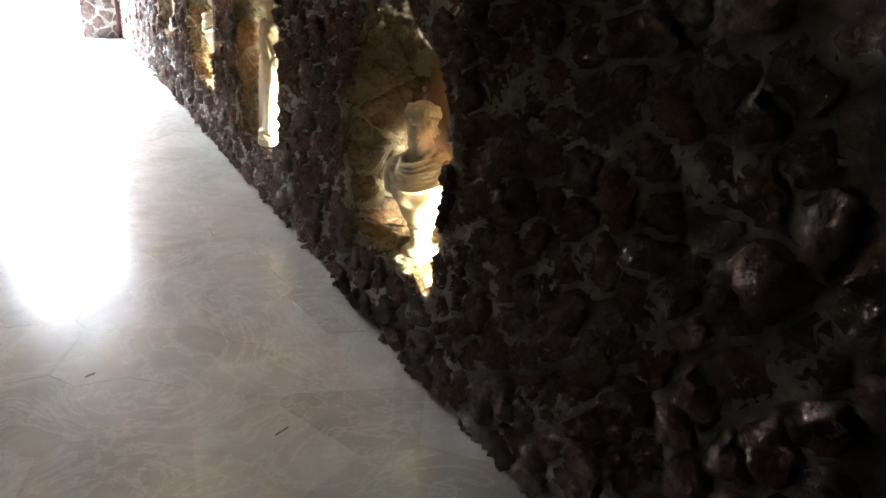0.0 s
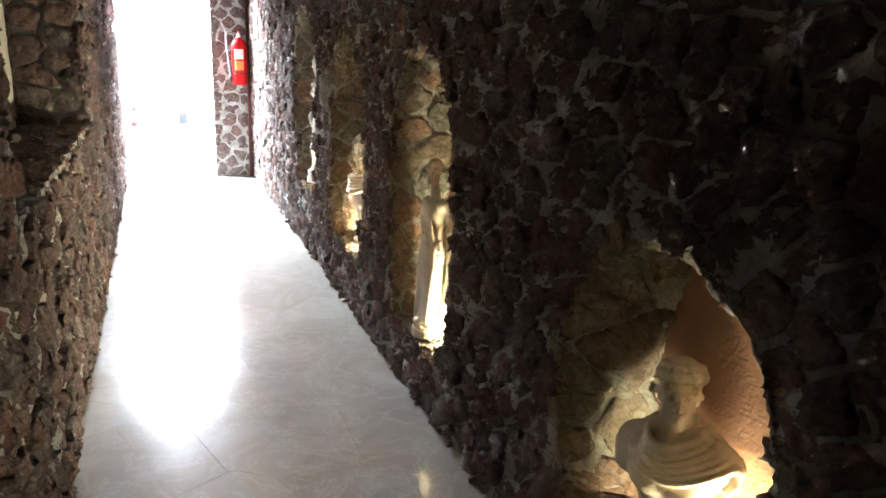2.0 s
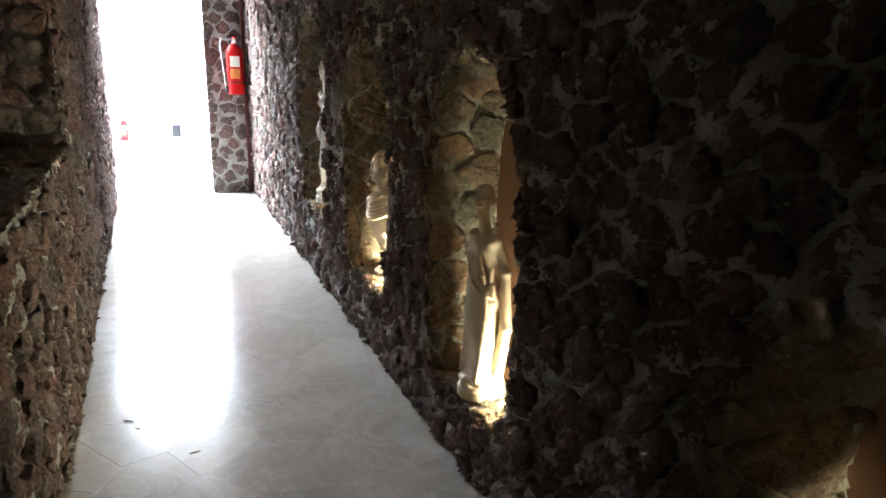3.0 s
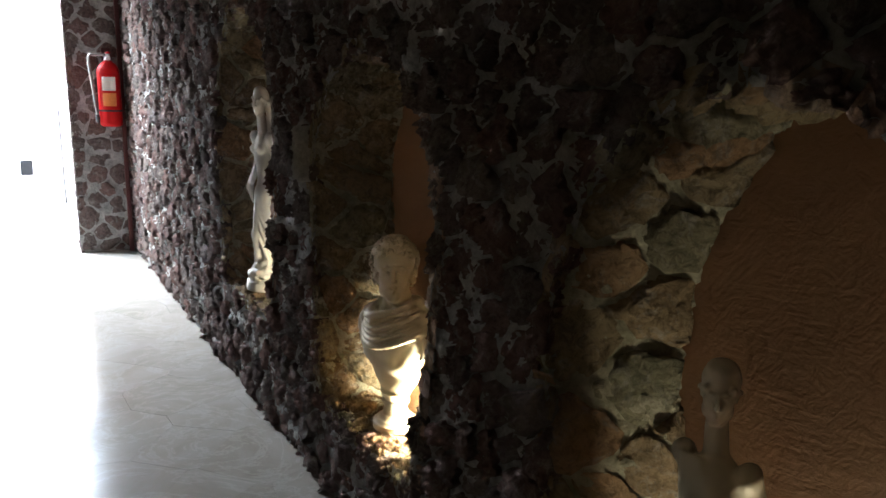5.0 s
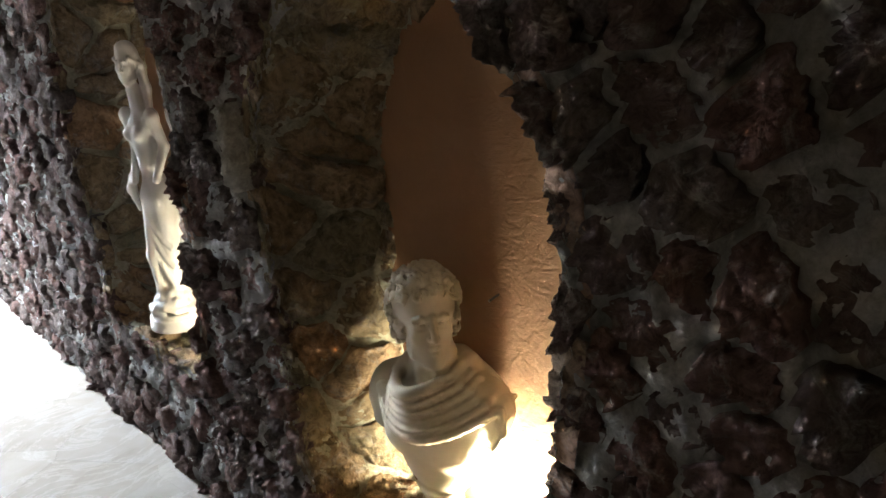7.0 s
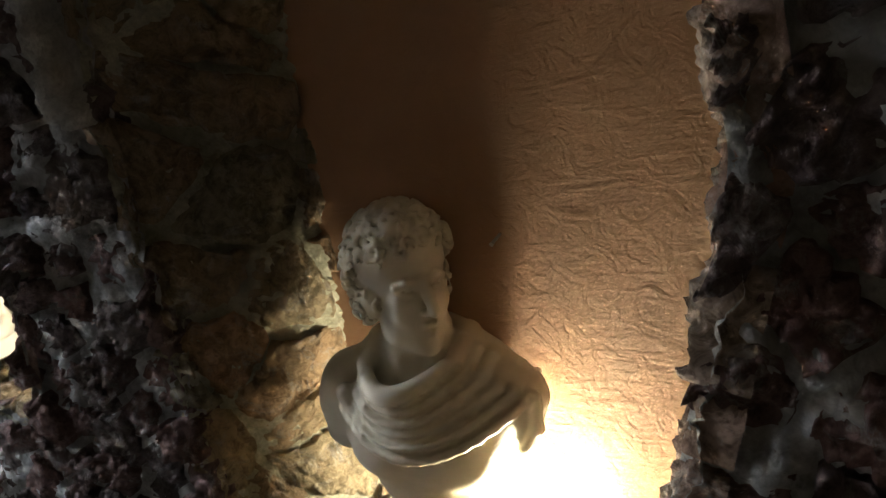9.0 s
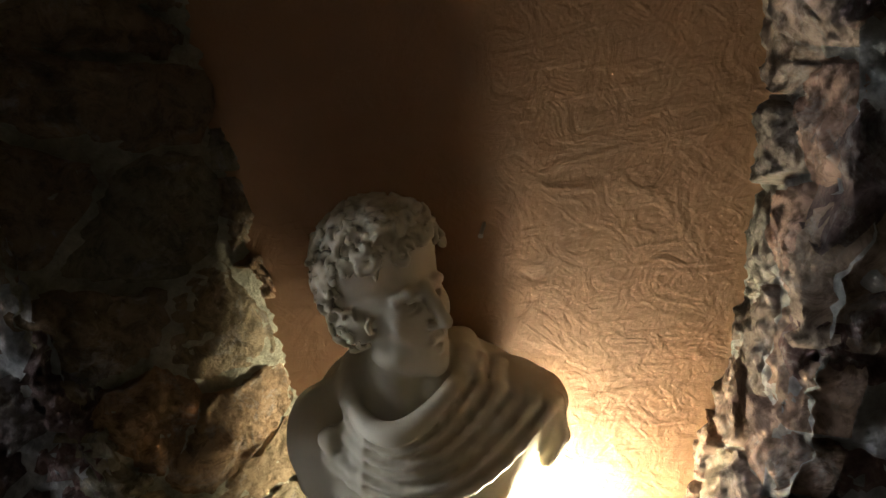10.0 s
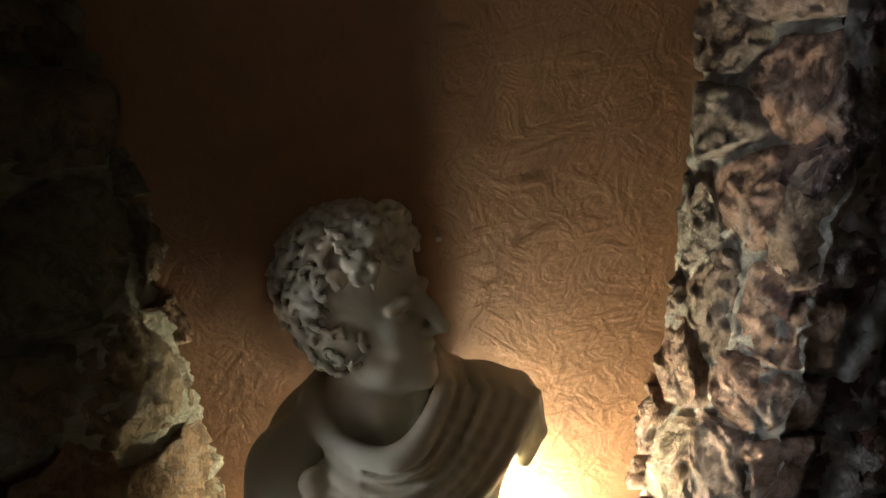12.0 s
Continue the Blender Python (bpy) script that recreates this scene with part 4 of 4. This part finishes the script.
            rope(arc_points((top[0], 0.045, top[2]), (mid[0], 0.075, mid[2]), (low[0], 0.055, 0.10), 7), [0.016] * 7, 0.008)
        for i in range(4):
            rope(arc_points((-0.070, -0.020, 0.570 - 0.018 * i), (0.0, -0.105, 0.520 - 0.022 * i), (0.076, -0.020, 0.500 + 0.016 * i), 8), [0.012] * 8, 0.005)
        for i in range(5):
            rope(arc_points((-0.060 + 0.010 * i, -0.030, 0.745), (-0.030 + 0.022 * i, -0.078, 0.66), (-0.055 + 0.028 * i, -0.045, 0.56), 7), [0.009] * 7, 0.005)
        rope([(0.078, 0.012, 0.75), (0.092, 0.040, 0.60), (0.094, 0.040, 0.35), (0.080, 0.030, 0.12)], [0.016, 0.022, 0.026, 0.028], 0.015)
    else:  # a thin cloth that slips from the hips down the back of the legs
        for i in range(6):
            f = i / 5
            rope(arc_points((-0.055 + 0.110 * f, 0.030 - 0.020 * f, 0.47), (-0.010 + 0.060 * f, 0.060, 0.26), (-0.050 + 0.120 * f, 0.040, 0.085), 8), [0.008, 0.010, 0.012, 0.012, 0.013, 0.014, 0.016, 0.018], 0.006)
        for i in range(3):
            rope(arc_points((-0.066, -0.010, 0.50 - 0.02 * i), (-0.02, -0.085, 0.40 - 0.05 * i), (0.060, -0.030, 0.30 - 0.07 * i), 8), [0.009] * 8, 0.005)
        rope([(-0.070, -0.040, 0.545), (-0.082, -0.050, 0.50), (-0.074, -0.040, 0.43)], [0.014, 0.018, 0.008], 0.01)
        rope([(0.0, 0.045, 0.90), (0.02, 0.045, 0.82), (0.035, 0.03, 0.75)], [0.020, 0.017, 0.010], 0.012)
    v, f = c.mesh()
    return tagged(put(name, v, f, mat), label, "statue")


bust_c = bust("bust", "cream cast bust of a curly-haired youth in a draped cloak", 3, 48, "curls", 0.0026)
bust_c.matrix_world = pose(1.031, 4.757, 0.357, 0, 0, -78) @ Matrix.Diagonal((0.92, 0.92, 0.965, 1))
bust_a = bust("bust", "cream cast bust of a wreathed head in a draped cloak", 9, 20, "wreath", 0.005)
bust_a.matrix_world = pose(1.02, 1.93, 0.305, 0, 0, -60) @ Matrix.Scale(0.80, 4)
statue_b = figure("statue", "cream cast statue of a draped standing figure", 0.80, 4, M_CAST, True)
statue_b.matrix_world = pose(0.995, 3.52, 0.265, 0, 0, -80)
statue_d = figure("statue", "white cast statue of a standing figure with drapery", 0.95, 6, M_WHITE_CAST, False)
statue_d.matrix_world = pose(1.015, 6.03, 0.485, 0, 0, -75) @ Matrix.Diagonal((0.86, 0.86, 1, 1))


def uplight(place, watts):
    """A small round uplight on a niche's sill, with its bulb."""
    ob = tagged(new("uplight"), "small round metal uplight lit on the niche sill", "lamp", "niche uplights", "thing")
    ob.location = place
    part("housing", lathe([(0.030, 0.0), (0.032, 0.004), (0.030, 0.030), (0.026, 0.034)], 20), M_STEEL, ob, "steel housing", True)
    part("lens", lathe([(0.022, 0.0345), (0.022, 0.037), (0.016, 0.040)], 20), M_BULB, ob, "glowing lens")
    bulb("uplight_bulb", Vector(place) + Vector((0, 0, 0.068)), watts, WARM, 0.025)


uplight((1.10, 1.72, 0.315), 0.40)
uplight((1.10, 3.32, 0.275), 0.50)
uplight((1.10, 4.615, 0.36), 1.95)
uplight((1.09, 5.70, 0.475), 0.15)
nail = tagged(part("nail", lathe([(0.0035, 0), (0.0025, 0.004), (0.002, 0.035)], 10), M_STEEL), "small bent nail in the terracotta plaster", "nail", kind="thing")
nail.matrix_world = pose(BACK - 0.03, 4.675, 0.915, 0, 80, 0)

spot = tagged(new("spotlight"), "small steel spotlight lying on the recess sill", "lamp", kind="thing")
spot.matrix_world = pose(-0.675, 4.36, 1.02) @ Matrix.Scale(0.5, 4)
part("can", lathe([(0.020, 0.0), (0.030, 0.006), (0.034, 0.05), (0.036, 0.07)], 24), M_STEEL, spot, "steel can", True).matrix_local = pose(0, 0.03, 0.036, 90, 0, 20)
part("lens", lathe([(0.031, 0.0715), (0.031, 0.074), (0.020, 0.076)], 24), M_LENS, spot, "clear glass lens").matrix_local = pose(0, 0.03, 0.036, 90, 0, 20)
part("foot", box(-0.03, 0.03, -0.03, 0.03, -0.012, 0.004, 0.003), M_STEEL, spot, "steel foot")


def twig(x, y, long, turn):
    """A dry scrap of twig lying on the floor."""
    c, q = math.cos(radians(turn)), math.sin(radians(turn))
    pts = [(x + c * long * t + 0.004 * math.sin(7 * t), y + q * long * t, 0.0028 + 0.001 * math.sin(5 * t)) for t in np.linspace(-0.5, 0.5, 7)]
    tagged(part("twig", tube(pts, 0.0022, 6), M_TWIG, None, smooth=True), "small dry brown twig lying on the polished floor", "twig", "scraps on the floor", "thing")


M_TWIG = plain("dry bark", (0.10, 0.075, 0.055), 0.8)
twig(-0.03, 2.085, 0.03, 20)
twig(0.42, 1.58, 0.05, 25)
twig(-0.245, 4.25, 0.05, -40)
twig(-0.21, 4.17, 0.035, -60)
twig(-0.008, 3.91, 0.04, 5)
